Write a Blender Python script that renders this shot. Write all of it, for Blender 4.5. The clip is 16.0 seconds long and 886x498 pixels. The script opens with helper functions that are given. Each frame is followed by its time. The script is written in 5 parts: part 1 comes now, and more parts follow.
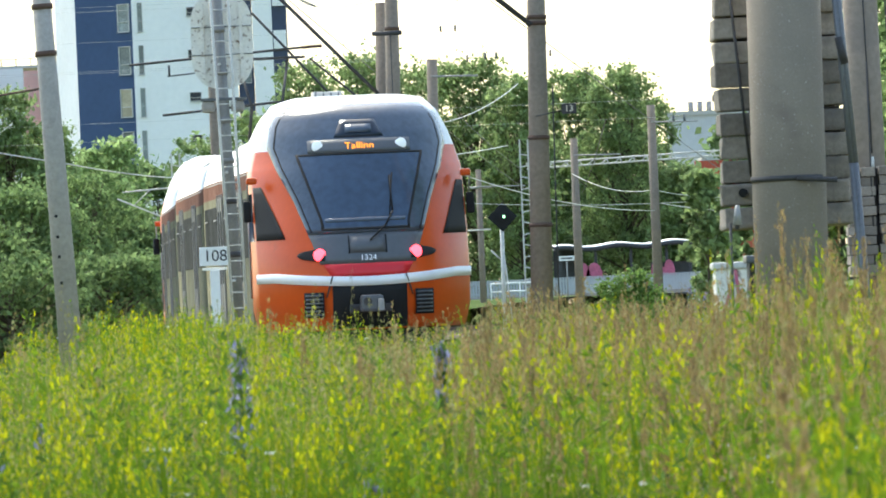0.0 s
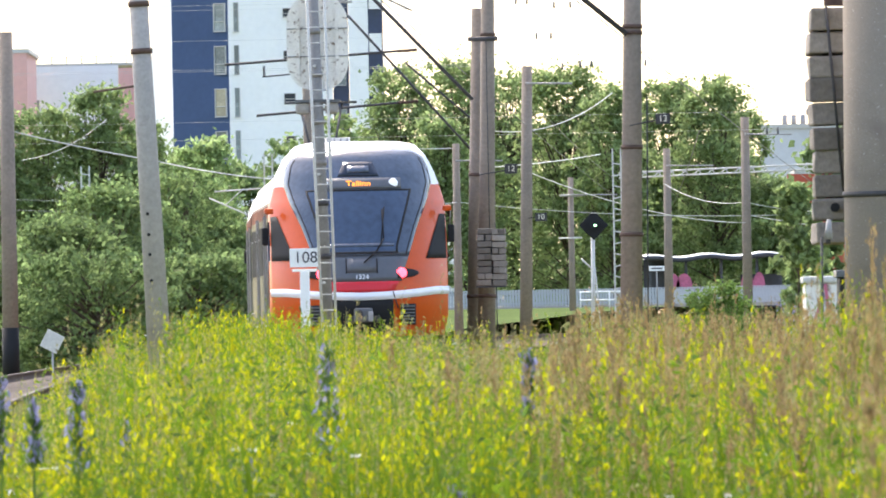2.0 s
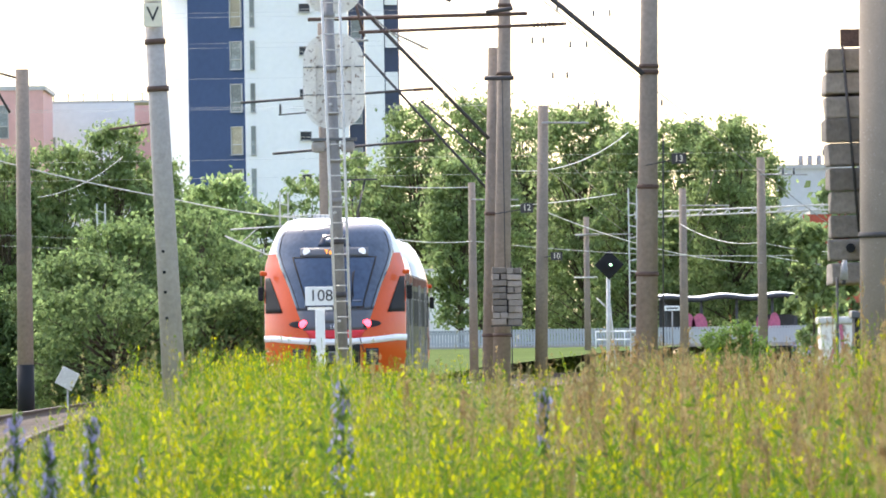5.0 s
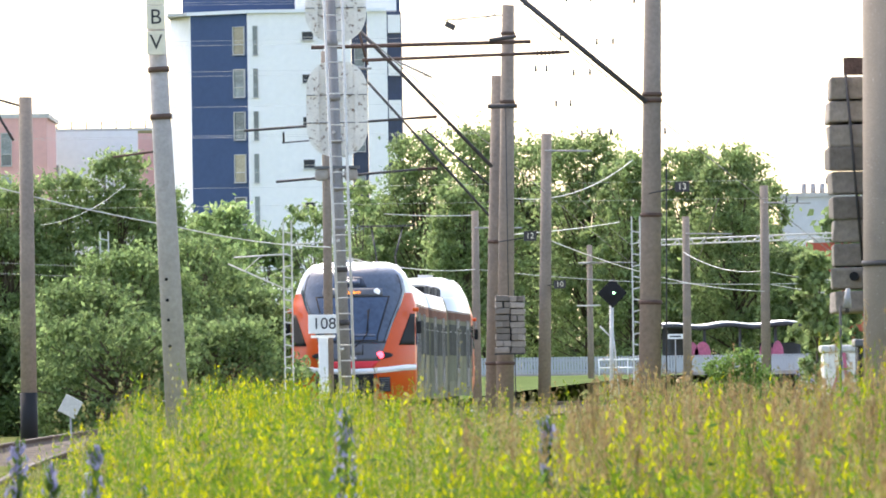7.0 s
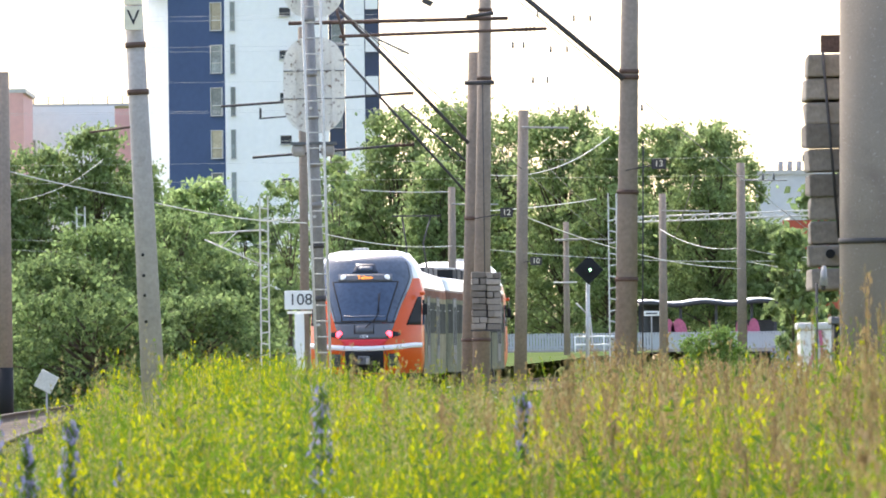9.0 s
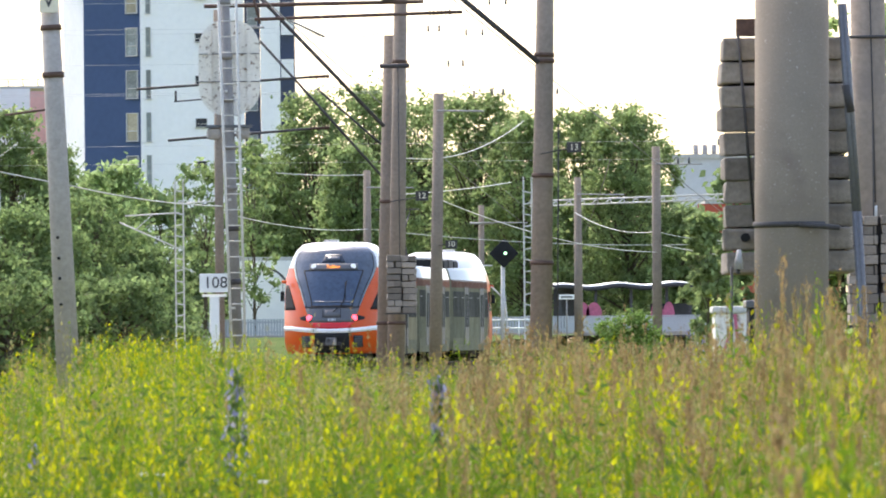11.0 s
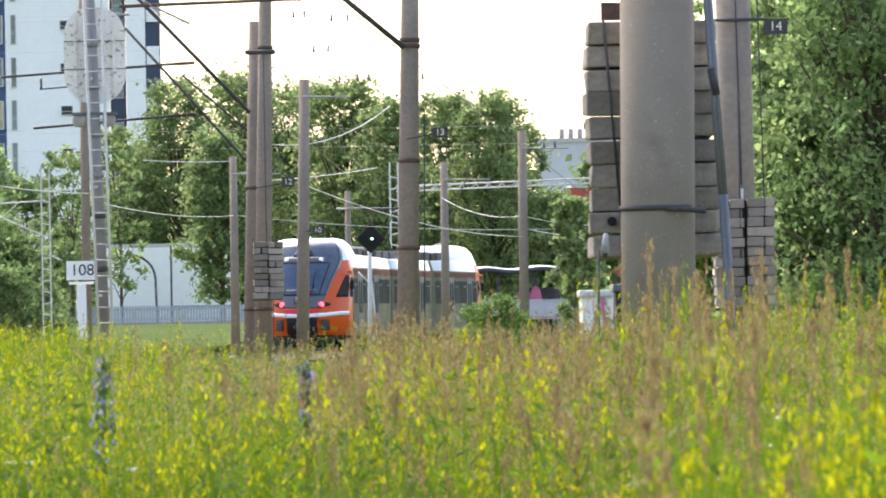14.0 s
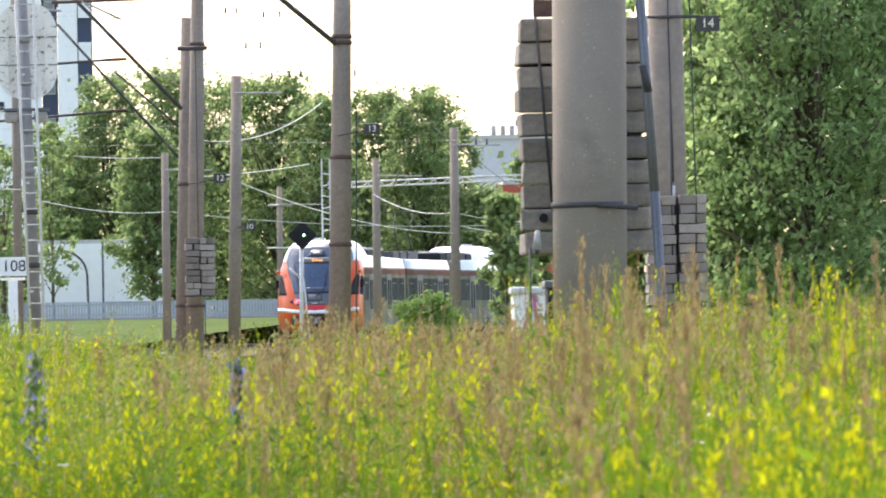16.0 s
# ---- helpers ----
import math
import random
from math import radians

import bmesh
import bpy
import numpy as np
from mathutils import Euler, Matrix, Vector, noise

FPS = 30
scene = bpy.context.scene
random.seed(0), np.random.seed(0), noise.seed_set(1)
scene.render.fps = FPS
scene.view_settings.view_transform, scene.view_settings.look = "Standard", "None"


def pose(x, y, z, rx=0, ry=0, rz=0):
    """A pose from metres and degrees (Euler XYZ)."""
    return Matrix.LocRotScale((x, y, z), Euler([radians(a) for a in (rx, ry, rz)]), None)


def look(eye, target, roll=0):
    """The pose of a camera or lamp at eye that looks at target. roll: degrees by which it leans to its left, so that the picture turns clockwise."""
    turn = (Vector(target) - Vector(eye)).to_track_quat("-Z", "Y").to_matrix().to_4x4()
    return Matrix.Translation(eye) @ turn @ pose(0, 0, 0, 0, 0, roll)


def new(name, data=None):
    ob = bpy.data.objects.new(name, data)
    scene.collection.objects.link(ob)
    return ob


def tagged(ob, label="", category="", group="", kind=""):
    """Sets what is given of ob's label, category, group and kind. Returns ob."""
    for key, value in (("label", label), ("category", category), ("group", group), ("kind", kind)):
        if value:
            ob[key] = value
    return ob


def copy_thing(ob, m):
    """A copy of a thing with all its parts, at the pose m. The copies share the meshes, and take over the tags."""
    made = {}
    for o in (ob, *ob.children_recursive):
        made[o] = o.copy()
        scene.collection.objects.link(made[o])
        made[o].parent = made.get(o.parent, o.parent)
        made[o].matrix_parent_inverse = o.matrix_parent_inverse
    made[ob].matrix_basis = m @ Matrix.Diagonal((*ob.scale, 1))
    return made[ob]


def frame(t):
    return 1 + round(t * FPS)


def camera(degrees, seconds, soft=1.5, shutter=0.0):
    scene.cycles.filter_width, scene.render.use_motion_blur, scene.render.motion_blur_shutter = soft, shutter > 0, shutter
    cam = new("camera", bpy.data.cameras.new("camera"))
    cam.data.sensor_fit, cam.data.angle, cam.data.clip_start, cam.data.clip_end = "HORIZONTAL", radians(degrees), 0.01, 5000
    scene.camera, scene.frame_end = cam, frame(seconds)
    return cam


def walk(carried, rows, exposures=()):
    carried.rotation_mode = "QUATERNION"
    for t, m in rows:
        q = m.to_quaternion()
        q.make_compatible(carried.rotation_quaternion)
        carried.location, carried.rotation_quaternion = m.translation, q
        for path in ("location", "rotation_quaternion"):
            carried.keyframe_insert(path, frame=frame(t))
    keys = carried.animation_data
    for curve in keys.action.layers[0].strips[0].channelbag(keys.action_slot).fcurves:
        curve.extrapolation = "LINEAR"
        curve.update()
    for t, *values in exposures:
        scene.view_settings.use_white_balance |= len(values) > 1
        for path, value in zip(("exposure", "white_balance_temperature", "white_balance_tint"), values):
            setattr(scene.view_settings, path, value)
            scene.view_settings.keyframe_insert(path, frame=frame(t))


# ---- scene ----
EYE = (0.0, 0.0, 1.3)
# seconds, yaw, pitch, roll of the hand-held long lens; the eye stays where it is
AIM = (
    (0.0, -0.693, 0.372, 2.54),
    (0.5, -0.544, 0.451, 2.21),
    (1.0, -0.305, 0.532, 1.71),
    (1.5, -0.229, 0.432, 1.40),
    (2.0, -0.129, 0.428, 1.14),
    (2.5, 0.001, 0.451, 0.97),
    (3.0, 0.048, 0.482, 0.80),
    (3.5, 0.008, 0.520, 0.81),
    (4.0, -0.023, 0.582, 0.87),
    (6.5, -0.035, 0.808, 0.89),
    (7.0, -0.013, 0.854, 0.85),
    (7.5, -0.023, 0.810, 0.64),
    (8.0, -0.069, 0.787, 0.61),
    (10.5, -0.521, 0.585, 0.66),
    (11.0, -0.703, 0.590, 0.60),
    (11.5, -0.876, 0.564, 0.67),
    (12.0, -0.995, 0.530, 0.72),
    (12.5, -1.113, 0.497, 0.78),
    (13.0, -1.232, 0.490, 0.69),
    (13.5, -1.410, 0.471, 0.89),
    (14.0, -1.544, 0.486, 1.01),
    (14.5, -1.623, 0.438, 1.31),
    (15.0, -1.664, 0.406, 1.22),
    (15.5, -1.786, 0.395, 1.10),
    (16.0, -1.977, 0.457, 0.93),
)
cam = camera(5.61, 16.0, soft=1.75, shutter=0.5)
cam.data.dof.use_dof, cam.data.dof.focus_distance, cam.data.dof.aperture_fstop = True, 170.0, 45.0
walk(cam, [(t, pose(*EYE, 90 + pitch, roll, yaw)) for t, yaw, pitch, roll in AIM], exposures=[(0.0, 1.68, 6750, 1), (0.5, 1.95, 6800, 4), (2.0, 2.03, 7050, 15), (3.5, 2.03, 7050, 15), (8.0, 2.03, 7050, 15), (11.0, 1.81, 7050, 15), (13.5, 1.81, 7050, 15), (16.0, 1.95, 7050, 15)])

# ---- light ----
SUN_EL, SUN_AZ = radians(52), radians(-22)          # azimuth clockwise from +y
world = bpy.data.worlds.new("sky")
scene.world = world
world.use_nodes = True
wn = world.node_tree
sky = wn.nodes.new("ShaderNodeTexSky")
sky.sky_type, sky.sun_disc = "NISHITA", False
sky.sun_elevation, sky.sun_rotation = SUN_EL, SUN_AZ
sky.air_density, sky.dust_density, sky.ozone_density = 1.0, 2.2, 1.0
wn.links.new(sky.outputs[0], wn.nodes["Background"].inputs[0])
wn.nodes["Background"].inputs[1].default_value = 0.15
sun = new("sun", bpy.data.lights.new("sun", "SUN"))
sun.data.energy, sun.data.angle, sun.data.color = 1.15, radians(24), (1.0, 0.95, 0.86)
sun.matrix_basis = look((0, 0, 50), (-math.sin(SUN_AZ) * math.cos(SUN_EL) * 50, -math.cos(SUN_AZ) * math.cos(SUN_EL) * 50, 50 - 50 * math.sin(SUN_EL)))


# ---- materials ----
def mat(name, colour, rough=0.7, metal=0.0, scale=3.0, vary=0.25, bump=0.0, fine=None, trans=0.0, per="", glow=0.0, stain=None, spec=0.5, fleck=None):
    """Node material: colour broken at two scales, relief, spread between pieces (per: object or island)."""
    m = bpy.data.materials.new(name)
    m.use_nodes = True
    n, l = m.node_tree.nodes, m.node_tree.links
    b = n["Principled BSDF"]
    b.inputs["Roughness"].default_value, b.inputs["Metallic"].default_value = rough, metal
    b.inputs["Specular IOR Level"].default_value = spec
    co = n.new("ShaderNodeTexCoord")
    big, small = n.new("ShaderNodeTexNoise"), n.new("ShaderNodeTexNoise")
    big.inputs["Scale"].default_value, small.inputs["Scale"].default_value = scale, fine or scale * 9
    big.inputs["Detail"].default_value, small.inputs["Detail"].default_value = 4, 3
    l.new(co.outputs["Object"], big.inputs["Vector"]), l.new(co.outputs["Object"], small.inputs["Vector"])
    add = n.new("ShaderNodeMath")
    add.operation = "ADD"
    l.new(big.outputs["Fac"], add.inputs[0]), l.new(small.outputs["Fac"], add.inputs[1])
    rng = n.new("ShaderNodeMapRange")
    rng.inputs[1].default_value, rng.inputs[2].default_value = 0.6, 1.4
    rng.inputs[3].default_value, rng.inputs[4].default_value = 1 - vary, 1 + vary
    l.new(add.outputs[0], rng.inputs[0])
    val = rng.outputs[0]
    if per:
        if per == "object":
            src = n.new("ShaderNodeObjectInfo").outputs["Random"]
        else:
            src = n.new("ShaderNodeNewGeometry").outputs["Random Per Island"]
        pr = n.new("ShaderNodeMapRange")
        pr.inputs[3].default_value, pr.inputs[4].default_value = 0.62, 1.38
        l.new(src, pr.inputs[0])
        mul = n.new("ShaderNodeMath")
        mul.operation = "MULTIPLY"
        l.new(val, mul.inputs[0]), l.new(pr.outputs[0], mul.inputs[1])
        val = mul.outputs[0]
    mix = n.new("ShaderNodeVectorMath")
    mix.operation = "SCALE"
    mix.inputs[0].default_value = colour
    l.new(val, mix.inputs["Scale"])
    col = mix.outputs[0]
    for stain in [s for s in (stain, fleck) if s]:
        st = n.new("ShaderNodeTexNoise")
        st.inputs["Scale"].default_value, st.inputs["Detail"].default_value = stain[1], 5
        l.new(co.outputs["Object"], st.inputs["Vector"])
        ramp = n.new("ShaderNodeValToRGB")
        ramp.color_ramp.elements[0].position, ramp.color_ramp.elements[1].position = stain[2], stain[2] + 0.12
        l.new(st.outputs["Fac"], ramp.inputs["Fac"])
        sm = n.new("ShaderNodeMixRGB")
        sm.inputs[2].default_value = (*stain[0], 1)
        l.new(ramp.outputs["Color"], sm.inputs[0]), l.new(col, sm.inputs[1])
        col = sm.outputs[0]
    l.new(col, b.inputs["Base Color"])
    if bump:
        bp = n.new("ShaderNodeBump")
        bp.inputs["Strength"].default_value, bp.inputs["Distance"].default_value = bump, 0.02
        l.new(small.outputs["Fac"], bp.inputs["Height"]), l.new(bp.outputs[0], b.inputs["Normal"])
    if glow:
        b.inputs["Emission Color"].default_value, b.inputs["Emission Strength"].default_value = (*colour, 1), glow
    if trans:
        tr, ms = n.new("ShaderNodeBsdfTranslucent"), n.new("ShaderNodeMixShader")
        l.new(col, tr.inputs[0])
        ms.inputs[0].default_value = trans
        l.new(b.outputs[0], ms.inputs[1]), l.new(tr.outputs[0], ms.inputs[2])
        l.new(ms.outputs[0], n["Material Output"].inputs[0])
    return m


M = {
    "soil": mat("soil", (0.10, 0.11, 0.04), 0.95, scale=0.5, vary=0.4, bump=0.5, spec=0.0),
    "lawn": mat("lawn", (0.095, 0.13, 0.05), 0.95, scale=0.4, vary=0.35, bump=0.3, fine=9, spec=0.0),
    "ballast": mat("ballast", (0.17, 0.13, 0.105), 0.95, scale=1.5, vary=0.45, bump=0.5, fine=30, spec=0.0),
    "rail": mat("rail", (0.075, 0.05, 0.038), 0.8, 0.0, 2, 0.3, 0.2, spec=0.1),
    "railtop": mat("rail_head", (0.12, 0.098, 0.085), 0.7, 0.0, 2, 0.25, spec=0.1),
    "sleeper": mat("sleeper", (0.15, 0.13, 0.11), 0.9, 0, 4, 0.3, 0.4, per="object", spec=0.0),
    "concrete": mat("concrete", (0.232, 0.183, 0.142), 0.9, 0, 1.3, 0.25, 0.35, fine=14, stain=((0.19, 0.15, 0.125), 0.9, 0.56)),
    "concrete2": mat("pale_concrete", (0.34, 0.31, 0.28), 0.9, 0, 1.6, 0.22, 0.3, fine=18, stain=((0.16, 0.12, 0.1), 2.2, 0.62)),
    "tower": mat("speckled_concrete", (0.21, 0.172, 0.13), 0.92, 0, 2.2, 0.2, 0.15, fine=130, stain=((0.165, 0.125, 0.10), 2.4, 0.6), fleck=((0.42, 0.38, 0.33), 75, 0.635)),
    "block": mat("weight_block", (0.235, 0.198, 0.165), 0.93, 0, 4, 0.3, 0.35, fine=40, per="object", stain=((0.15, 0.13, 0.12), 5, 0.6)),
    "conduit": mat("grey_conduit", (0.15, 0.15, 0.16), 0.5, 0.2, 5, 0.2),
    # windscreen colour carries the blue of the reflected sky
    "screen": mat("sky_reflection_windscreen", (0.045, 0.07, 0.115), 0.08, 0, 0.9, 0.25),
    "galv": mat("galvanised_steel", (0.31, 0.295, 0.28), 0.55, 0.1, 4, 0.2, 0.1),
    "mast": mat("dull_grey_tube", (0.215, 0.205, 0.195), 0.6, 0.1, 5, 0.25, 0.15, stain=((0.12, 0.08, 0.06), 5, 0.66)),
    "lightsteel": mat("pale_painted_steel", (0.54, 0.52, 0.48), 0.6, 0.05, 5, 0.2, 0.1),
    "disc": mat("weathered_white_plate", (0.78, 0.74, 0.67), 0.6, 0, 3, 0.14, 0.1, stain=((0.20, 0.12, 0.07), 14, 0.57)),
    "rust": mat("rusted_steel", (0.10, 0.06, 0.045), 0.85, 0.1, 6, 0.4, 0.4),
    "dark": mat("dark_steel", (0.055, 0.05, 0.05), 0.7, 0.2, 5, 0.3, 0.1),
    "wire": mat("wire", (0.16, 0.15, 0.14), 0.6, 0.4, 5, 0.2),
    "palewire": mat("pale_wire", (0.55, 0.54, 0.50), 0.6, 0.1, 5, 0.2),
    "black": mat("black", (0.006, 0.006, 0.007), 0.8, 0, 4, 0.3),
    "white": mat("white_paint", (0.8, 0.8, 0.78), 0.55, 0, 2, 0.06),
    "cream": mat("cream_paint", (0.72, 0.66, 0.52), 0.6, 0, 6, 0.15),
    "ink": mat("black_ink", (0.025, 0.025, 0.03), 0.7, 0, 4, 0.2),
    "wallwhite": mat("white_render", (0.92, 0.885, 0.84), 0.85, 0, 0.3, 0.05, 0.1),
    "wallblue": mat("blue_render", (0.045, 0.08, 0.165), 0.8, 0, 0.3, 0.10, 0.1),
    "wallpink": mat("pink_render", (0.74, 0.42, 0.37), 0.85, 0, 0.3, 0.08),
    "walldark": mat("dark_blue_cladding", (0.02, 0.035, 0.08), 0.4, 0, 0.4, 0.2),
    "wallpale": mat("pale_blue_render", (0.84, 0.83, 0.82), 0.85, 0, 0.3, 0.06),
    "wallgrey": mat("grey_render", (0.6, 0.6, 0.6), 0.85, 0, 0.3, 0.08),
    "wallred": mat("red_brick", (0.5, 0.1, 0.06), 0.9, 0, 0.6, 0.2),
    "winglass": mat("window_glass", (0.20, 0.23, 0.23), 0.12, 0, 1, 0.5, per="object"),
    "curtain": mat("curtained_glass", (0.42, 0.36, 0.25), 0.25, 0, 1, 0.3, per="object"),
    "fence": mat("grey_fence", (0.33, 0.34, 0.355), 0.8, 0, 1, 0.2, per="island"),
    "roofsheet": mat("shelter_roof_glint", (0.75, 0.75, 0.75), 0.4, 0.1, 1, 0.1),
    "shelterdark": mat("shelter_panel", (0.035, 0.035, 0.04), 0.5, 0, 1, 0.3),
    "magenta": mat("magenta_graffiti", (0.5, 0.12, 0.2), 0.7, 0, 1.5, 0.35),
    "orange": mat("orange_paint", (0.60, 0.082, 0.010), 0.28, 0, 1.2, 0.06, stain=((0.42, 0.085, 0.02), 1.4, 0.66), spec=0.3),
    "twhite": mat("white_train_paint", (0.82, 0.82, 0.82), 0.3, 0, 1, 0.05),
    "tred": mat("red_train_paint", (0.62, 0.012, 0.02), 0.35, 0, 1, 0.06),
    "tgrey": mat("grey_train_panel", (0.09, 0.095, 0.105), 0.4, 0, 1, 0.12),
    # grey flank paint with the olive reflection of greenery put into its colour
    "tside": mat("grey_paint_green_reflection", (0.21, 0.205, 0.145), 0.45, 0.0, 0.8, 0.3, spec=0.0),
    "tband": mat("orange_grey_band", (0.20, 0.115, 0.09), 0.45, 0.0, 0.8, 0.3, spec=0.0),
    "sideglass": mat("side_window_glass", (0.095, 0.095, 0.085), 0.6, 0, 0.8, 0.45, spec=0.0),
    "tglass": mat("tinted_glass", (0.018, 0.028, 0.045), 0.08, 0, 0.8, 0.25, spec=0.3),
    # mask glass, its base colour lightened to blue for the sky's reflection
    "shield": mat("sky_reflection_glass", (0.062, 0.082, 0.115), 0.12, 0, 0.9, 0.3),
    "lampwhite": mat("marker_lamp", (0.85, 0.9, 0.95), 0.2, 0, 1, 0.02, glow=0.08),
    "lampred": mat("tail_lamp", (1.0, 0.05, 0.08), 0.3, 0, 1, 0.02, glow=2.0),
    "amber": mat("amber_display", (1.0, 0.30, 0.02), 0.4, 0, 1, 0.02, glow=0.7),
    "green": mat("signal_lens", (0.40, 1.0, 0.55), 0.3, 0, 1, 0.02, glow=1.6),
    "bark": mat("bark", (0.10, 0.075, 0.05), 0.95, 0, 4, 0.35, 0.8),
    "leaf_mid": mat("tree_leaf", (0.246, 0.326, 0.132), 0.6, 0, 0.35, 0.35, trans=0.6, per="island", spec=0.12),
    "leaf_dark": mat("dark_leaf", (0.21, 0.29, 0.12), 0.6, 0, 0.35, 0.35, trans=0.55, per="island", spec=0.12),
    "leaf_bush": mat("willow_leaf", (0.19, 0.272, 0.105), 0.65, 0, 0.4, 0.35, trans=0.62, per="island", spec=0.12),
    "leaf_chest": mat("broad_leaf", (0.3, 0.41, 0.17), 0.6, 0, 0.5, 0.35, trans=0.72, per="island", spec=0.12),
    "leaf_fresh": mat("fresh_leaf", (0.18, 0.28, 0.07), 0.55, 0, 0.5, 0.3, trans=0.4, per="island", spec=0.12),
    "stem": mat("weed_green", (0.145, 0.235, 0.018), 0.7, 0, 0.6, 0.3, trans=0.55, spec=0.1),
    "stem2": mat("weed_dark_green", (0.085, 0.15, 0.025), 0.7, 0, 0.6, 0.3, trans=0.55, per="island"),
    "yellow": mat("yellow_petal", (0.44, 0.43, 0.012), 0.7, 0, 0.7, 0.15, trans=0.5, per="island", spec=0.1),
    "sorrel": mat("sorrel_seed", (0.35, 0.235, 0.105), 0.85, 0, 0.6, 0.25, trans=0.3, per="island"),
    "straw": mat("dry_stalk", (0.34, 0.30, 0.12), 0.85, 0, 0.6, 0.25, trans=0.2, per="island"),
    "violet": mat("violet_petal", (0.27, 0.255, 0.42), 0.7, 0, 2, 0.25, trans=0.3, per="island"),
    "daisy": mat("white_petal", (0.8, 0.8, 0.8), 0.7, 0, 2, 0.05, trans=0.3),
}


# ---- building blocks ----
def spot(bearing, rise, dist):
    """A place given by bearing and rise from the eye in mrad, and distance in metres."""
    return Vector((dist * bearing / 1000, dist, EYE[2] + dist * rise / 1000))


def thing(name, at, label="", category="", group="", kind=""):
    ob = new(name)
    ob.empty_display_size = 0.2
    ob.location = at
    return tagged(ob, label, category, group, kind)


def part(name, bm, material, parent=None, label=""):
    me = bpy.data.meshes.new(name)
    bm.to_mesh(me)
    bm.free()
    me.materials.append(M[material])
    ob = new(name, me)
    ob.parent = parent
    if label:
        tagged(ob, label)
    return ob


def mesh_part(name, verts, faces, materials, index=None, parent=None, smooth=False):
    """One mesh from arrays (triangles or quads)."""
    me = bpy.data.meshes.new(name)
    v, f = np.asarray(verts, np.float32), np.asarray(faces, np.int32)
    k = f.shape[1]
    me.vertices.add(len(v)), me.loops.add(f.size), me.polygons.add(len(f))
    me.vertices.foreach_set("co", v.ravel())
    me.loops.foreach_set("vertex_index", f.ravel())
    me.polygons.foreach_set("loop_start", np.arange(0, f.size, k, dtype=np.int32))
    for m in materials:
        me.materials.append(M[m])
    if index is not None:
        me.polygons.foreach_set("material_index", np.asarray(index, np.int32))
    if smooth:
        me.polygons.foreach_set("use_smooth", np.ones(len(f), bool))
    me.update(calc_edges=True)
    ob = new(name, me)
    ob.parent = parent
    return ob


def box(bm, c, s, turn=None, bevel=0.0):
    m = Matrix.Translation(c) @ (turn or Matrix()) @ Matrix.Diagonal((*s, 1))
    r = bmesh.ops.create_cube(bm, size=1, matrix=m)
    if bevel:
        es = list({e for v in r["verts"] for e in v.link_edges})
        bmesh.ops.bevel(bm, geom=es, offset=bevel, segments=2, affect="EDGES", profile=0.6)
    return bm


def rod(bm, a, b, r, r2=None, seg=8):
    a, b = Vector(a), Vector(b)
    d = b - a
    m = Matrix.Translation((a + b) / 2) @ d.to_track_quat("Z", "Y").to_matrix().to_4x4()
    bmesh.ops.create_cone(bm, cap_ends=True, segments=seg, radius1=r, radius2=r if r2 is None else r2, depth=d.length, matrix=m)
    for f in bm.faces:
        f.smooth = len(f.verts) == 4
    return bm


def ball(bm, c, r, s=(1, 1, 1), sub=2):
    bmesh.ops.create_icosphere(bm, subdivisions=sub, radius=r, matrix=Matrix.Translation(c) @ Matrix.Diagonal((*s, 1)))
    return bm


def B():
    return bmesh.new()


def rough_block(w, d, h, seed, rough=0.006, bevel=0.016):
    """A cast block with worn, uneven edges."""
    bm = box(B(), (0, 0, 0), (w, d, h), bevel=bevel)
    for v in bm.verts:
        q = v.co * 9 + Vector((seed * 3.7, seed * 1.3, 0))
        v.co += Vector((noise.noise(q), noise.noise(q + Vector((7, 0, 0))), noise.noise(q + Vector((0, 9, 0))))) * rough * 2
    return bm


def lettering(name, text, size, material, parent, m, deep=0.004):
    cu = bpy.data.curves.new(name, "FONT")
    cu.body, cu.size, cu.extrude, cu.align_x, cu.align_y = text, size, deep, "CENTER", "CENTER"
    cu.materials.append(M[material])
    ob = new(name, cu)
    ob.parent = parent
    ob.matrix_basis = m
    return ob


FACE = pose(0, 0, 0, 90, 0, 0)           # text that faces the eye (towards -y)


# ---- ground and tracks ----
RAIL_TOP = 0.42


def track_x(y):
    v = y - 235
    return -2.63 - 0.00469 * v + 0.0004115 * v * v + 1.94e-7 * v ** 3


def track_lift(y):
    """The main line dips a hand's width in the middle of the curve."""
    return float(np.interp(y, [130, 150, 172, 190, 210, 290, 318, 342, 370], [0.09, 0.08, 0.04, -0.02, -0.04, -0.04, 0.01, 0.06, 0.07]))


def side_track_x(y):
    return -6.7 + (y - 190) ** 2 / 6500 - (max(0.0, 91 - y) ** 2) / 900


def ground_z(x, y):
    """Meadow that climbs slowly to the railway."""
    return min(0.42, max(0.0, 0.0042 * (y - 20))) * (1 if y < 110 else max(0.0, 1 - (y - 110) / 25)) + (0 if y < 135 else 0.02)


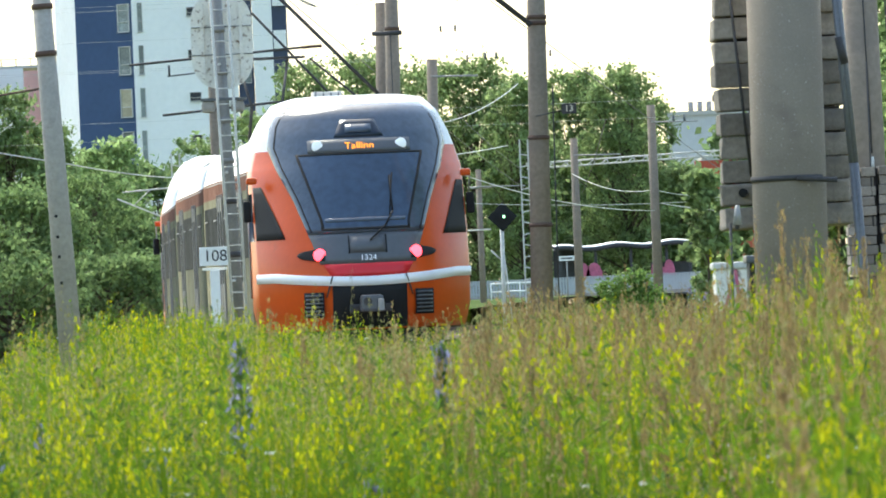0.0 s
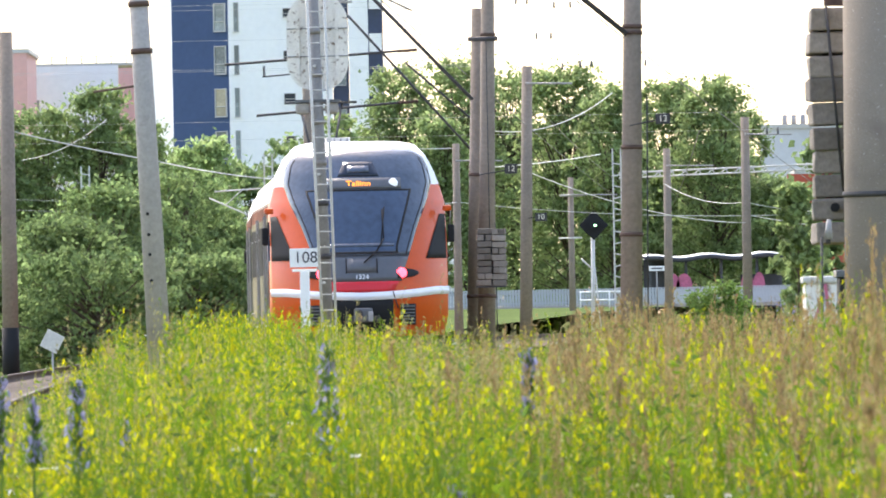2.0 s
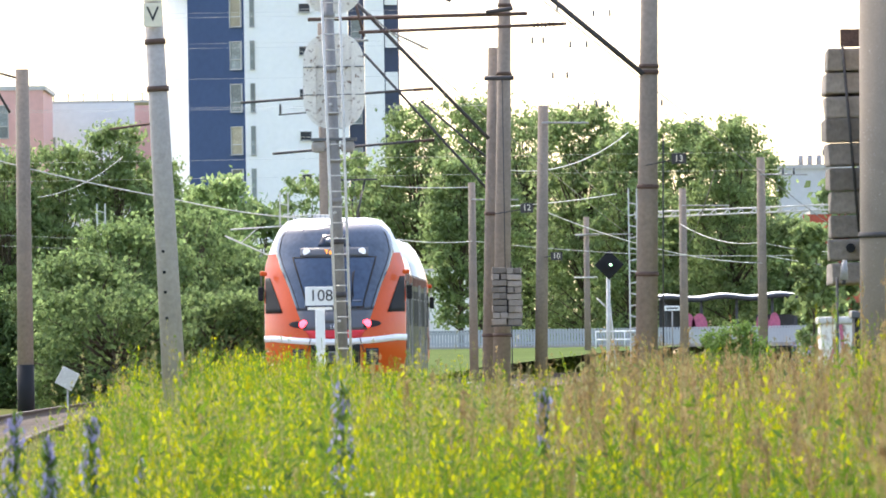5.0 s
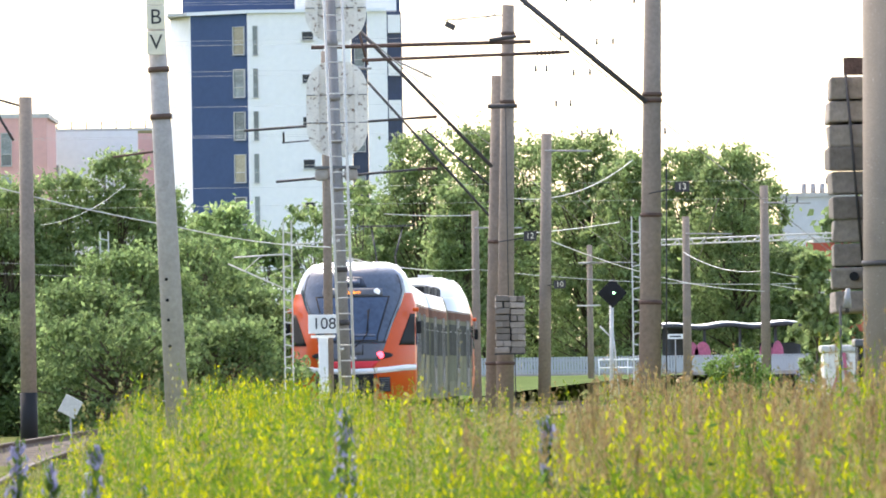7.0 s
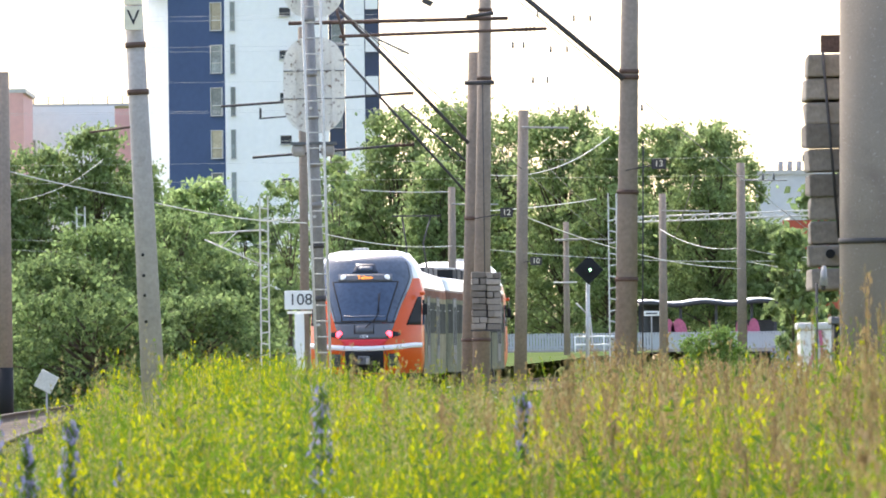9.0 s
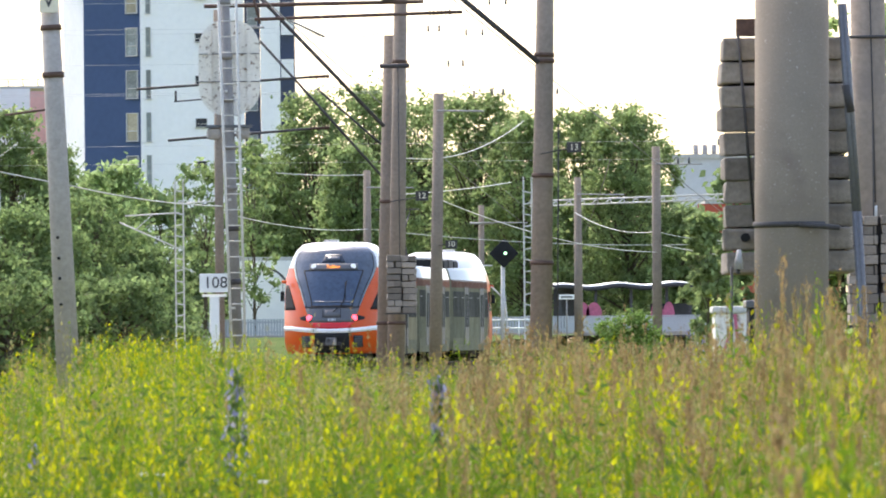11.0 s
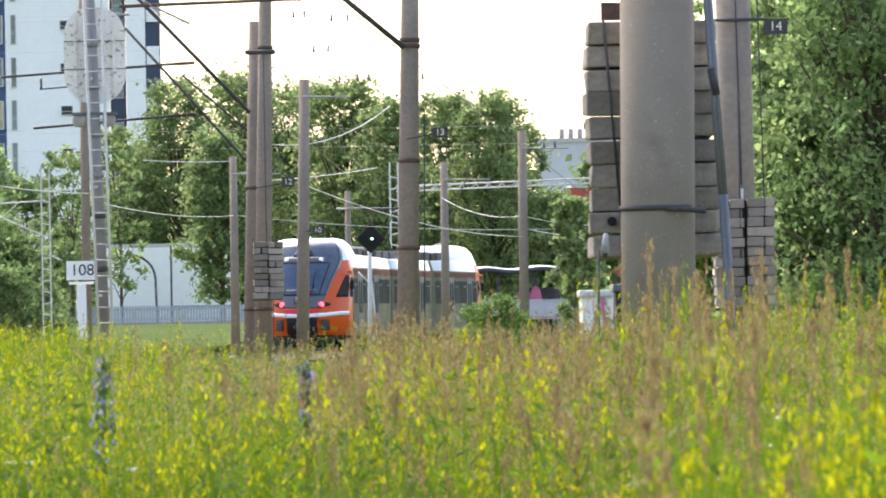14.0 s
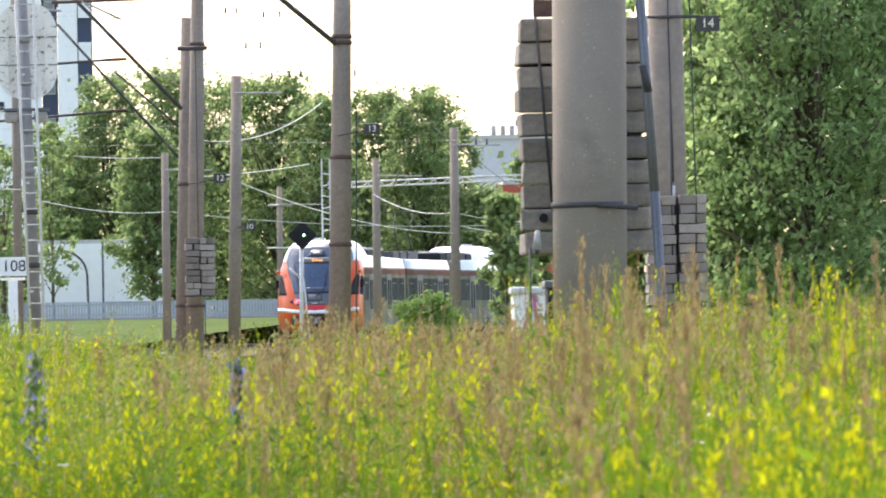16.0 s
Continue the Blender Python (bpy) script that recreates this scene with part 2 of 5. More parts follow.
def make_ground():
    ys = sorted(set(list(range(-300, 0, 50)) + list(range(0, 160, 5)) + list(range(160, 700, 20)) + [800, 1200, 2500, 4500]))
    xs = sorted(set([-3000, -1000, -400, -150, -60] + list(range(-30, 31, 3)) + [60, 150, 400, 1000, 3000]))
    v = [(x, y, ground_z(x, y)) for y in ys for x in xs]
    n = len(xs)
    f = [(j * n + i, j * n + i + 1, (j + 1) * n + i + 1, (j + 1) * n + i) for j in range(len(ys) - 1) for i in range(n - 1)]
    tagged(mesh_part("ground", v, f, ["soil"], smooth=True), "green and brown earth under weeds", "ground", kind="structure")
    # lawn that climbs to the fence
    prof = [(335, 0.06), (350, 0.35), (380, 0.8), (420, 1.35), (446, 1.62), (470, 1.64), (640, 1.7)]
    v, f = [], []
    for y, z in prof:
        for k in range(13):
            w = min(track_x(y) - 4.0, 30)
            v.append((-60 + (w + 60) * k / 12, y, z))
    for j in range(len(prof) - 1):
        for i in range(12):
            f.append((j * 13 + i, j * 13 + i + 1, (j + 1) * 13 + i + 1, (j + 1) * 13 + i))
    tagged(mesh_part("lawn", v, f, ["lawn"], smooth=True), "short green lawn rising to the fence", "lawn", kind="structure")


def make_track(name, fx, y0, y1, sleepers_from, sleepers_to, lift=lambda y: 0.0):
    root = thing(name, (0, 0, 0), "railway track with worn steel rails on concrete sleepers", "railway track", kind="structure")
    ys = np.arange(y0, y1 + 1, 4.0)
    prof = [(-2.6, 0.05), (-1.6, 0.24), (1.6, 0.24), (2.6, 0.05)]
    v = [(fx(y) + px, y, pz + lift(y)) for y in ys for px, pz in prof]
    f = [(j * 4 + i, j * 4 + i + 1, j * 4 + i + 5, j * 4 + i + 4) for j in range(len(ys) - 1) for i in range(3)]
    mesh_part("ballast", v, f, ["ballast"], parent=root)
    for side in (-0.79, 0.79):
        rp = [(-0.07, 0.27), (-0.07, 0.285), (-0.012, 0.30), (-0.012, 0.375), (-0.036, 0.385), (-0.036, RAIL_TOP),
              (0.036, RAIL_TOP), (0.036, 0.385), (0.012, 0.375), (0.012, 0.30), (0.07, 0.285), (0.07, 0.27)]
        n = len(rp)
        v = [(fx(y) + side + px, y, pz + lift(y)) for y in ys for px, pz in rp]
        f = [(j * n + i, j * n + i + 1, (j + 1) * n + i + 1, (j + 1) * n + i) for j in range(len(ys) - 1) for i in range(n - 1)]
        idx = [1 if i == 5 else 0 for j in range(len(ys) - 1) for i in range(n - 1)]
        mesh_part("rail", v, f, ["rail", "railtop"], idx, root)
    bm = box(B(), (0, 0, 0), (2.7, 0.25, 0.12), bevel=0.02)
    first = part("sleeper", bm, "sleeper", root)
    first.location = (fx(sleepers_from), sleepers_from, 0.225 + lift(sleepers_from))
    y = sleepers_from + 0.6
    while y < sleepers_to:
        o = new("sleeper", first.data)
        o.parent, o.location = root, (fx(y), y, 0.225 + lift(y))
        y += 0.6


make_ground()
make_track("track_main", track_x, 40, 700, 285, 400, track_lift)
make_track("track_side", side_track_x, 40, 330, 85, 185)


# ---- buildings ----
def window(parent, c, w, h, turn, glass="winglass", rim=0.05):
    """A window with frame, sill and panes in a wall that faces -y before the turn; c is its middle in the parent's space."""
    m = Matrix.Translation(c) @ turn
    fr = B()
    for sx in (-1, 1):
        box(fr, (sx * (w / 2 - rim / 2), 0, 0), (rim, 0.16, h))
    for sz in (-1, 1):
        box(fr, (0, 0, sz * (h / 2 - rim / 2)), (w - 2 * rim - 0.004, 0.15, rim))
    bar = -h * 0.14
    box(fr, (0, 0, bar), (w - 2 * rim - 0.004, 0.13, rim))
    wf = part("window", fr, "lightsteel", parent)
    wf.matrix_basis = m
    for z0, z1 in ((-h / 2 + rim, bar - rim / 2), (bar + rim / 2, h / 2 - rim)):
        part("pane", box(B(), (0, 0.03, (z0 + z1) / 2), (w - 2 * rim, 0.03, z1 - z0)), glass, wf)
    part("sill", box(B(), (0, -0.09, -h / 2 - 0.02), (w + 0.04, 0.1, 0.03)), "galv", wf)


def panel_wall(parent, a, b, z0, z1, material, thick=0.5, name="wall"):
    """A wall from plan point a to b, outer face on that line."""
    a, b = Vector(a), Vector(b)
    d = (b - a)
    nrm = Vector((-d.y, d.x)).normalized()
    c = (a + b) / 2 + nrm * thick / 2
    turn = Matrix.Rotation(math.atan2(d.y, d.x), 4, "Z")
    return part(name, box(B(), (c.x, c.y, (z0 + z1) / 2), (d.length, thick, z1 - z0), turn), material, parent), turn


def make_tower_block():
    root = thing("apartment_building", (0, 0, 0), "tall blue and white rendered apartment block with curtained windows", "building")
    top = 26.9
    A, C, D = (-18.45, 628), (-16.9, 623), (-12.95, 620)
    panel_wall(root, A, C, 0, top, "wallpale")
    panel_wall(root, C, D, 0, top, "wallblue")
    panel_wall(root, D, (-5.82, 620), 0, top, "wallwhite")
    panel_wall(root, (-5.80, 620.4), (-4.73, 620.4), 0, top, "walldark", name="wall_strip")
    panel_wall(root, (-4.71, 620), (-3.36, 620), 0, top, "wallwhite", name="wall_strip")
    panel_wall(root, (-3.34, 620.3), (-2.38, 620.6), 0, top, "walldark", name="wall_strip")
    panel_wall(root, (-2.38, 621), (-2.38, 640), 0, top, "walldark")
    panel_wall(root, (-18.45, 640), (-18.45, 628), 0, top, "wallpale")
    part("roof", box(B(), (-10.6, 632, top + 0.1), (15.8, 18, 0.2)), "lightsteel", root)
    cap = B()
    for a, b in ((A, C), (C, D), (D, (-3.5, 620))):
        a, b = Vector((*a, top + 0.12)), Vector((*b, top + 0.12))
        box(cap, (a + b) / 2, ((b - a).length + 0.2, 0.5, 0.24), Matrix.Rotation(math.atan2(b.y - a.y, b.x - a.x), 4, "Z"))
    part("parapet", cap, "white", root, "white metal parapet cap")
    part("penthouse", box(B(), (-10, 631, top + 2.4), (15, 12, 4.4)), "wallblue", root, "recessed blue top storey")
    part("penthouse", box(B(), (-6.2, 624.6, top + 2.2), (7, 0.6, 4.0)), "wallwhite", root, "recessed white top storey")
    d = Vector(D) - Vector(C)
    turn = Matrix.Rotation(math.atan2(d.y, d.x), 4, "Z")
    kinds = ["curtain", "winglass", "winglass", "curtain", "winglass", "winglass", "curtain", "winglass"]
    for k in range(8):
        z = 1.3 + 0.62 * (38.3 - 4.72 * k)
        if z < 2:
            break
        p = Vector(C) + d * 0.86
        window(root, (p.x - 0.02, p.y - 0.02, z), 1.02, 1.95, turn, kinds[k])
        window(root, (-12.4, 619.97, z), 0.36, 2.0, Matrix(), "winglass", 0.035)
        window(root, (-8.8, 619.97, z + 0.25), 0.8, 0.62, Matrix(), "tglass", 0.035)
        part("panel", box(B(), (-2.86, 620.30, z + 1.0), (0.86, 0.3, 1.25)), "wallwhite", root, "pale cladding panel")
    for k in range(7):
        z = 1.3 + 0.62 * (36.3 - 4.72 * k)
        window(root, (-5.27, 620.36, z), 0.7, 1.3, Matrix(), "winglass", 0.035)


def make_far_houses():
    pink = thing("pink_building", (0, 0, 0), "pink rendered flat-roofed apartment building behind trees", "building")
    panel_wall(pink, (-36, 650), (-28.1, 650), 0, 20.9, "wallpink")
    panel_wall(pink, (-28.1, 650.1), (-28.1, 666), 0, 20.9, "wallpink")
    part("roof", box(B(), (-32, 658.2, 21.0), (8.2, 16.6, 0.3)), "lightsteel", pink)
    for k in range(3):
        window(pink, (-31.0, 649.95, 18.6 - 3.0 * k), 0.8, 2.4, Matrix(), "winglass")
        window(pink, (-34.0, 649.95, 18.6 - 3.0 * k), 0.8, 2.4, Matrix(), "winglass")
    pale = thing("pale_building", (0, 0, 0), "pale blue low apartment building with roof rails", "building")
    panel_wall(pale, (-28.6, 670), (-22.2, 670), 0, 20.4, "wallpale")
    panel_wall(pale, (-22.18, 670), (-19.0, 670), 0, 20.2, "wallpink")
    part("roof", box(B(), (-23.8, 676, 20.5), (9.8, 12, 0.2)), "lightsteel", pale)
    window(pale, (-28.3, 669.95, 17.4), 0.5, 1.1, Matrix(), "winglass")
    rl = B()
    for k in range(8):
        rod(rl, (-28.2 + k * 1.1, 670.2, 20.6), (-28.2 + k * 1.1, 670.2, 21.1), 0.045, seg=5)
    rod(rl, (-28.2, 670.2, 21.1), (-20.5, 670.2, 21.1), 0.03, seg=5)
    part("roof_rail", rl, "dark", pale)
    far = thing("grey_building", (0, 0, 0), "grey flat-roofed hall with roof vents beyond the trees", "building")
    panel_wall(far, (26.0, 690), (36, 690), 0, 15.2, "wallgrey")
    part("roof", box(B(), (31, 698, 15.3), (10.4, 16.4, 0.3)), "lightsteel", far)
    for k in range(3):
        part("vent", rod(B(), (28 + k * 0.7, 692, 15.4), (28 + k * 0.7, 692, 16.2), 0.2), "galv", far)
    red = thing("red_building", (0, 0, 0), "red brick building half hidden by trees", "building")
    panel_wall(red, (26.0, 640), (36, 640), 0, 10.9, "wallred")
    part("roof", box(B(), (31.3, 646, 11.0), (9.6, 12, 0.25)), "lightsteel", red)
    low = thing("white_hall", (0, 0, 0), "low white rendered hall behind the fence", "building")
    panel_wall(low, (-5.2, 476), (2.0, 476), 1.6, 5.68, "wallwhite")
    panel_wall(low, (2.0, 476.1), (2.0, 488), 1.6, 5.68, "wallwhite")
    part("roof", box(B(), (-1.6, 482.2, 5.78), (7.6, 12.4, 0.2)), "lightsteel", low)
    part("plinth", box(B(), (0.3, 475.9, 2.55), (3.4, 0.14, 0.1)), "dark", low, "dark metal sill strip")
    lamp = thing("street_lamp", (-2.19, 474, 1.64), "dark thin lamp post with curved arm", "lamp")
    bm = B()
    pts = [(0, 0, 0)] + [(-0.05 - 1.15 * math.sin(a) ** 2 * (a / 1.5), 0, 2.0 + 1.65 * math.sin(a)) for a in np.linspace(0, 1.4, 8)]
    for a, b in zip(pts, pts[1:]):
        rod(bm, a, b, 0.06, seg=6)
    part("post", bm, "dark", lamp)
    part("lamp_head", box(B(), (-1.25, 0, 3.64), (0.4, 0.15, 0.1)), "dark", lamp)
    post = thing("dark_post", (-1.42, 474, 1.64), "straight dark post before the white hall", "post")
    part("post", rod(B(), (0, 0, 0), (0, 0, 4.2), 0.06, seg=6), "dark", post)


def make_fence():
    root = thing("fence", (0, 0, 0), "long grey picket fence along the platform", "fence", kind="structure")
    y0 = 450
    part("fence_rail", box(B(), (6, y0 + 0.06, 1.62 + 0.25), (36, 0.05, 0.08)), "fence", root)
    part("fence_rail", box(B(), (6, y0 + 0.06, 1.62 + 0.75), (36, 0.05, 0.08)), "fence", root)
    first = part("picket", box(B(), (0, 0, 0.46), (0.115, 0.03, 0.92)), "fence", root)
    first.location = (-12, y0, 1.62)
    for k in range(1, 250):
        o = new("picket", first.data)
        o.parent, o.location = root, (-12 + k * 0.145, y0, 1.62)
    kerb = part("platform_edge", box(B(), (6, 446, 1.64), (40, 0.5, 0.16), bevel=0.02), "concrete2")
    tagged(kerb, "pale concrete platform edge beside the lawn", "platform edge", kind="structure")
    rail = thing("platform_railing", (8.9, 440, 1.6), "low white tube railing at the platform end", "railing")
    for z in (0.35, 0.75):
        part("tube", rod(B(), (-1.2, 0, z), (1.6, 0, z), 0.04, seg=6), "white", rail)
    for x in (-1.2, 0.2, 1.6):
        part("post", rod(B(), (x, 0, -0.2), (x, 0, 0.78), 0.04, seg=6), "white", rail)


def make_shelter():
    root = thing("platform_shelter", (0, 0, 0), "long platform shelter with wavy roof, glints painted white, and magenta panels", "shelter")
    # wavy roof sheet, its white paints the glints along the top
    n = 40
    xs = np.linspace(11.3, 18.4, n)
    v, f = [], []
    for i, x in enumerate(xs):
        z = 4.1 + 0.07 * math.sin((x - 11) * 2.2) + 0.008 * (x - 11)
        v += [(x, 458, z), (x, 463, z + 0.1), (x, 463, z + 0.06), (x, 458, z - 0.025)]
    for i in range(n - 1):
        for k in range(4):
            f.append((i * 4 + k, i * 4 + (k + 1) % 4, (i + 1) * 4 + (k + 1) % 4, (i + 1) * 4 + k))
    mesh_part("roof", v, f, ["roofsheet"], parent=root)
    v = []
    for i, x in enumerate(xs):
        z = 4.1 + 0.07 * math.sin((x - 11) * 2.2) + 0.008 * (x - 11)
        v += [(x, 457.97, z - 0.03), (x, 462.9, z + 0.05), (x, 462.9, z - 0.05), (x, 457.97, z - 0.24)]
    mesh_part("roof_underside", v, f, ["shelterdark"], parent=root)
    part("back_wall", box(B(), (12.0, 462.6, 2.76), (1.3, 0.15, 2.6)), "shelterdark", root)
    part("back_wall", box(B(), (17.3, 462.6, 2.3), (2.0, 0.15, 1.7)), "shelterdark", root)
    for x in (11.6, 13.4, 15.2, 17.0, 18.2):
        part("post", box(B(), (x, 458.6, 2.75), (0.14, 0.14, 2.5)), "shelterdark", root)
    for x, w in ((12.75, 0.7), (13.3, 0.85), (16.5, 0.7), (17.1, 0.6)):
        bm = B()
        bmesh.ops.create_circle(bm, cap_ends=True, segments=16, radius=0.5, matrix=Matrix.Translation((x, 458.4, 2.5)) @ Matrix.Diagonal((w, 1, 1.5, 1)) @ pose(0, 0, 0, 90))
        r = bmesh.ops.extrude_face_region(bm, geom=bm.faces[:])
        bmesh.ops.translate(bm, verts=[q for q in r["geom"] if isinstance(q, bmesh.types.BMVert)], vec=(0, 0.08, 0))
        part("panel", bm, "magenta", root, "magenta painted glass panel")
    part("bench_wall", box(B(), (15.2, 457.9, 2.0), (6.6, 0.12, 0.9)), "fence", root)
    sg = thing("station_sign", spot(26.0, 4.85, 440), "white station name board on a post", "sign")
    part("board", box(B(), (0, 0, 0), (0.75, 0.05, 0.24), bevel=0.01), "white", sg)
    part("post", rod(B(), (0, 0.06, -2.0), (0, 0.06, 0.1), 0.04, seg=6), "galv", sg)
    part("lettering_bar", box(B(), (0, -0.03, 0), (0.55, 0.01, 0.08)), "tgrey", sg)


make_tower_block()
make_far_houses()
make_shelter()


# ---- poles, masts, wires ----
def pole(name, base, head, r0, r1, label, material="concrete", octo=10, bands=(), base_paint=False):
    """A tapered concrete pole from base to head (may lean), with steel bands."""
    base, head = Vector(base), Vector(head)
    root = thing(name, base, label, "pole")
    part("shaft", rod(B(), (0, 0, 0), head - base, r0, r1, seg=octo * 2), material, root)
    d = head - base
    for z in bands:
        k = (z - base.z) / d.z
        r = r0 + (r1 - r0) * k + 0.018
        c = d * k
        part("band", rod(B(), c - d.normalized() * 0.035, c + d.normalized() * 0.035, r, r, seg=octo * 2), "rust", root, "rusted steel clamp band")
    if base_paint:
        part("black_base", rod(B(), (0, 0, 0), d.normalized() * 1.0, r0 + 0.006, r0 + 0.006, seg=octo * 2), "black", root, "black painted base")
    return root


def local(root, p):
    return Vector(p) - root.location


def on(root, name, a, b, r, material="dark", label="", seg=7):
    return part(name, rod(B(), local(root, a), local(root, b), r, seg=seg), material, root, label)


def insulator(root, a, b, r=0.06):
    """A string of sheds between two points."""
    a, b = local(root, a), local(root, b)
    bm = rod(B(), a, b, r * 0.4, seg=8)
    d = b - a
    n = max(3, int(d.length / 0.07))
    for k in range(n):
        c = a + d * (k + 0.5) / n
        rod(bm, c - d.normalized() * 0.012, c + d.normalized() * 0.012, r, r * 0.6, seg=8)
    return part("insulator", bm, "rust", root, "ribbed brown insulator")


def number_plate(root, text, c, w, h, size, board="dark", ink="cream"):
    b = part("number_board", box(B(), local(root, c), (w, 0.02, h), bevel=0.004), board, root, "small number board")
    lettering("numeral", text, size, ink, b, Matrix.Translation(local(root, c) + Vector((0, -0.013, 0))) @ FACE)


def make_poles():
    # leaning pole with letter boards, at the meadow's edge
    p = pole("letter_pole", spot(-28.93, -9.5, 115), spot(-31.2, 47, 115), 0.155, 0.11, "leaning grey concrete pole with cream letter boards", "concrete2", bands=(4.75, 5.35))
    for e, ch in ((38.2, "V"), (41.0, "B"), (43.7, "")):
        c = spot(-30.95, e, 114.83)
        b = part("letter_board", box(B(), local(p, c), (0.235, 0.02, 0.30), bevel=0.006), "cream", p, "cream enamel letter board")
        if ch:
            lettering("letter", ch, 0.27, "ink", b, Matrix.Translation(local(p, c) + Vector((0, -0.013, 0))) @ FACE, 0.003)
    on(p, "bracket", spot(-35.9, 25.6, 115), spot(-30.1, 26.3, 115), 0.016, "rust")
    for e in (7.5, 9.7, 4.6, 12.0):
        part("hole_stain", rod(B(), local(p, spot(-30.0 - 0.04 * (e - 7), e, 114.87)), local(p, spot(-30.0 - 0.04 * (e - 7), e, 114.845)), 0.022, seg=7), "black", p, "dark rust hole")
    # far left pole beside the side track
    q = pole("side_pole", spot(-45.6, -6.4, 205), spot(-45.5, 32.4, 205), 0.19, 0.15, "grey concrete pole with black painted base", base_paint=False)
    part("black_base", rod(B(), (0, 0, 0), (0, 0, 1.25), 0.198, 0.196, seg=20), "black", q, "black painted base")
    on(q, "arm", spot(-50, 33, 205), spot(-46.9, 27.6, 205), 0.03, "dark")
    on(q, "arm", spot(-50, 32.6, 205), spot(-46.0, 31.4, 205), 0.03, "dark")
    # twin anchor mast with weight stack
    a = pole("anchor_mast", spot(6.95, -7, 185), spot(8.05, 41.8, 185), 0.19, 0.125, "tall brown concrete catenary mast with steel clamps", bands=(8.45, 7.05, 1.7))
    pole("anchor_mast", spot(5.56, -7, 185.7), spot(6.7, 34.0, 185.7), 0.16, 0.115, "shorter concrete mast leaning against its neighbour", bands=(7.0, 4.2, 1.7))
    on(a, "tube", spot(-13.8, 37.4, 184.6), spot(10.5, 37.7, 184.6), 0.042, "rust")
    on(a, "tube", spot(-8.2, 35.9, 184.4), spot(14.8, 36.5, 184.4), 0.036, "rust")
    insulator(a, spot(11.0, 36.4, 184.4), spot(13.6, 36.5, 184.4), 0.085)
    on(a, "strut", spot(-9.0, 39.8, 184.8), spot(6.0, 23.9, 184.8), 0.04, "dark")
    on(a, "bracket", spot(-8.6, 39.5, 184.5), spot(-7.6, 35.4, 184.5), 0.03, "rust")
    on(a, "wire_arm", spot(-4.4, 35.8, 184.4), spot(-0.5, 33.9, 184.4), 0.025, "galv")
    on(a, "clamp", spot(5.6, 30.6, 184.5), spot(8.9, 30.6, 184.5), 0.05, "dark")
    on(a, "clamp", spot(5.9, 37.9, 184.5), spot(8.9, 38.3, 184.5), 0.045, "dark")
    on(a, "number_arm", spot(6.6, 15.6, 184.7), spot(9.4, 16.0, 184.7), 0.012, "dark")
    number_plate(a, "12", spot(10.1, 16.2, 184.6), 0.26, 0.2, 0.17)
    on(a, "hanging_wire", spot(0.8, 40.2, 184.5), spot(7.4, 40.7, 184.5), 0.014, "dark")
    # small tilted dark box in place of a bird at the wire
    part("bird_stand_in", box(B(), local(a, spot(1.6, 39.6, 184.5)), (0.22, 0.05, 0.12), pose(0, 0, 0, 0, 28)), "dark", a)
    w = thing("weight_stack", spot(7.6, 3.2, 184.0), "stack of grey concrete tension weights hung in two columns", "weights")
    rnd = random.Random(4)
    for k in range(9):
        for x, wd in ([(-0.155, 0.29), (0.155, 0.29)] if k % 3 == 0 else [(-0.225, 0.14), (-0.07, 0.15), (0.155, 0.29)] if k % 3 == 1 else [(-0.155, 0.29), (0.08, 0.13), (0.225, 0.14)]):
            o = part("block", rough_block(wd, 0.3, 0.118, k + x, 0.006, 0.014), "block", w)
            o.location = (x + 0.03 + rnd.uniform(-0.012, 0.012), rnd.uniform(-0.03, 0.03), 0.08 + k * 0.131 - (0.012 if x > 0 else 0))
            o.rotation_euler = (0, rnd.uniform(-0.03, 0.03), rnd.uniform(-0.1, 0.1))
    part("core", box(B(), (0.03, 0.06, 0.6), (0.54, 0.14, 1.1)), "dark", w)
    part("hanger", rod(B(), (0, -0.02, -0.02), (0, -0.02, 5.0), 0.012, seg=6), "dark", w)
    part("guide_arm", rod(B(), (0, 0, 5.0), (0, 1.0, 5.0), 0.02, seg=6), "dark", w)
    part("guide_rod", rod(B(), (0.12, 0.1, -1.9), (0.12, 0.1, 1.3), 0.012, seg=6), "dark", w)
    part("base_plate", box(B(), (0, 0, 0), (0.6, 0.3, 0.03)), "dark", w)
    # pole with brace beside the main track
    m = pole("catenary_pole", spot(22.9, -8.5, 150), spot(24.3, 52, 150), 0.195, 0.13, "tall brown concrete catenary pole with braced arm", bands=(5.95, 6.05, 4.05, 2.6))
    on(m, "strut", spot(23.2, 30.8, 149.8), spot(6.5, 45.0, 149.8), 0.045, "dark", "dark steel strut")
    on(m, "arm", spot(24.0, 49, 149.8), spot(-8, 46.6, 149.8), 0.04, "rust")
    on(m, "number_arm", spot(23.3, 20.7, 149.7), spot(26.6, 21.3, 149.7), 0.011, "dark")
    number_plate(m, "13", spot(27.0, 21.4, 149.6), 0.24, 0.17, 0.15)
    on(m, "cable", spot(25.3, 24, 149.75), spot(24.9, -3, 149.75), 0.012, "dark")
    # slimmer poles further along
    for nm, b, d, e1, r0, r1 in (("catenary_pole", 11.9, 262, 27.5, 0.19, 0.15), ("catenary_pole", 27.3, 350, 18.1, 0.18, 0.14), ("catenary_pole", 36.0, 330, 21.4, 0.19, 0.15),
                                ("catenary_pole", 4.0, 330, 19.1, 0.17, 0.13), ("telegraph_pole", 16.6, 430, 15.1, 0.16, 0.13), ("catenary_pole", -12.35, 235, 37, 0.125, 0.105)):
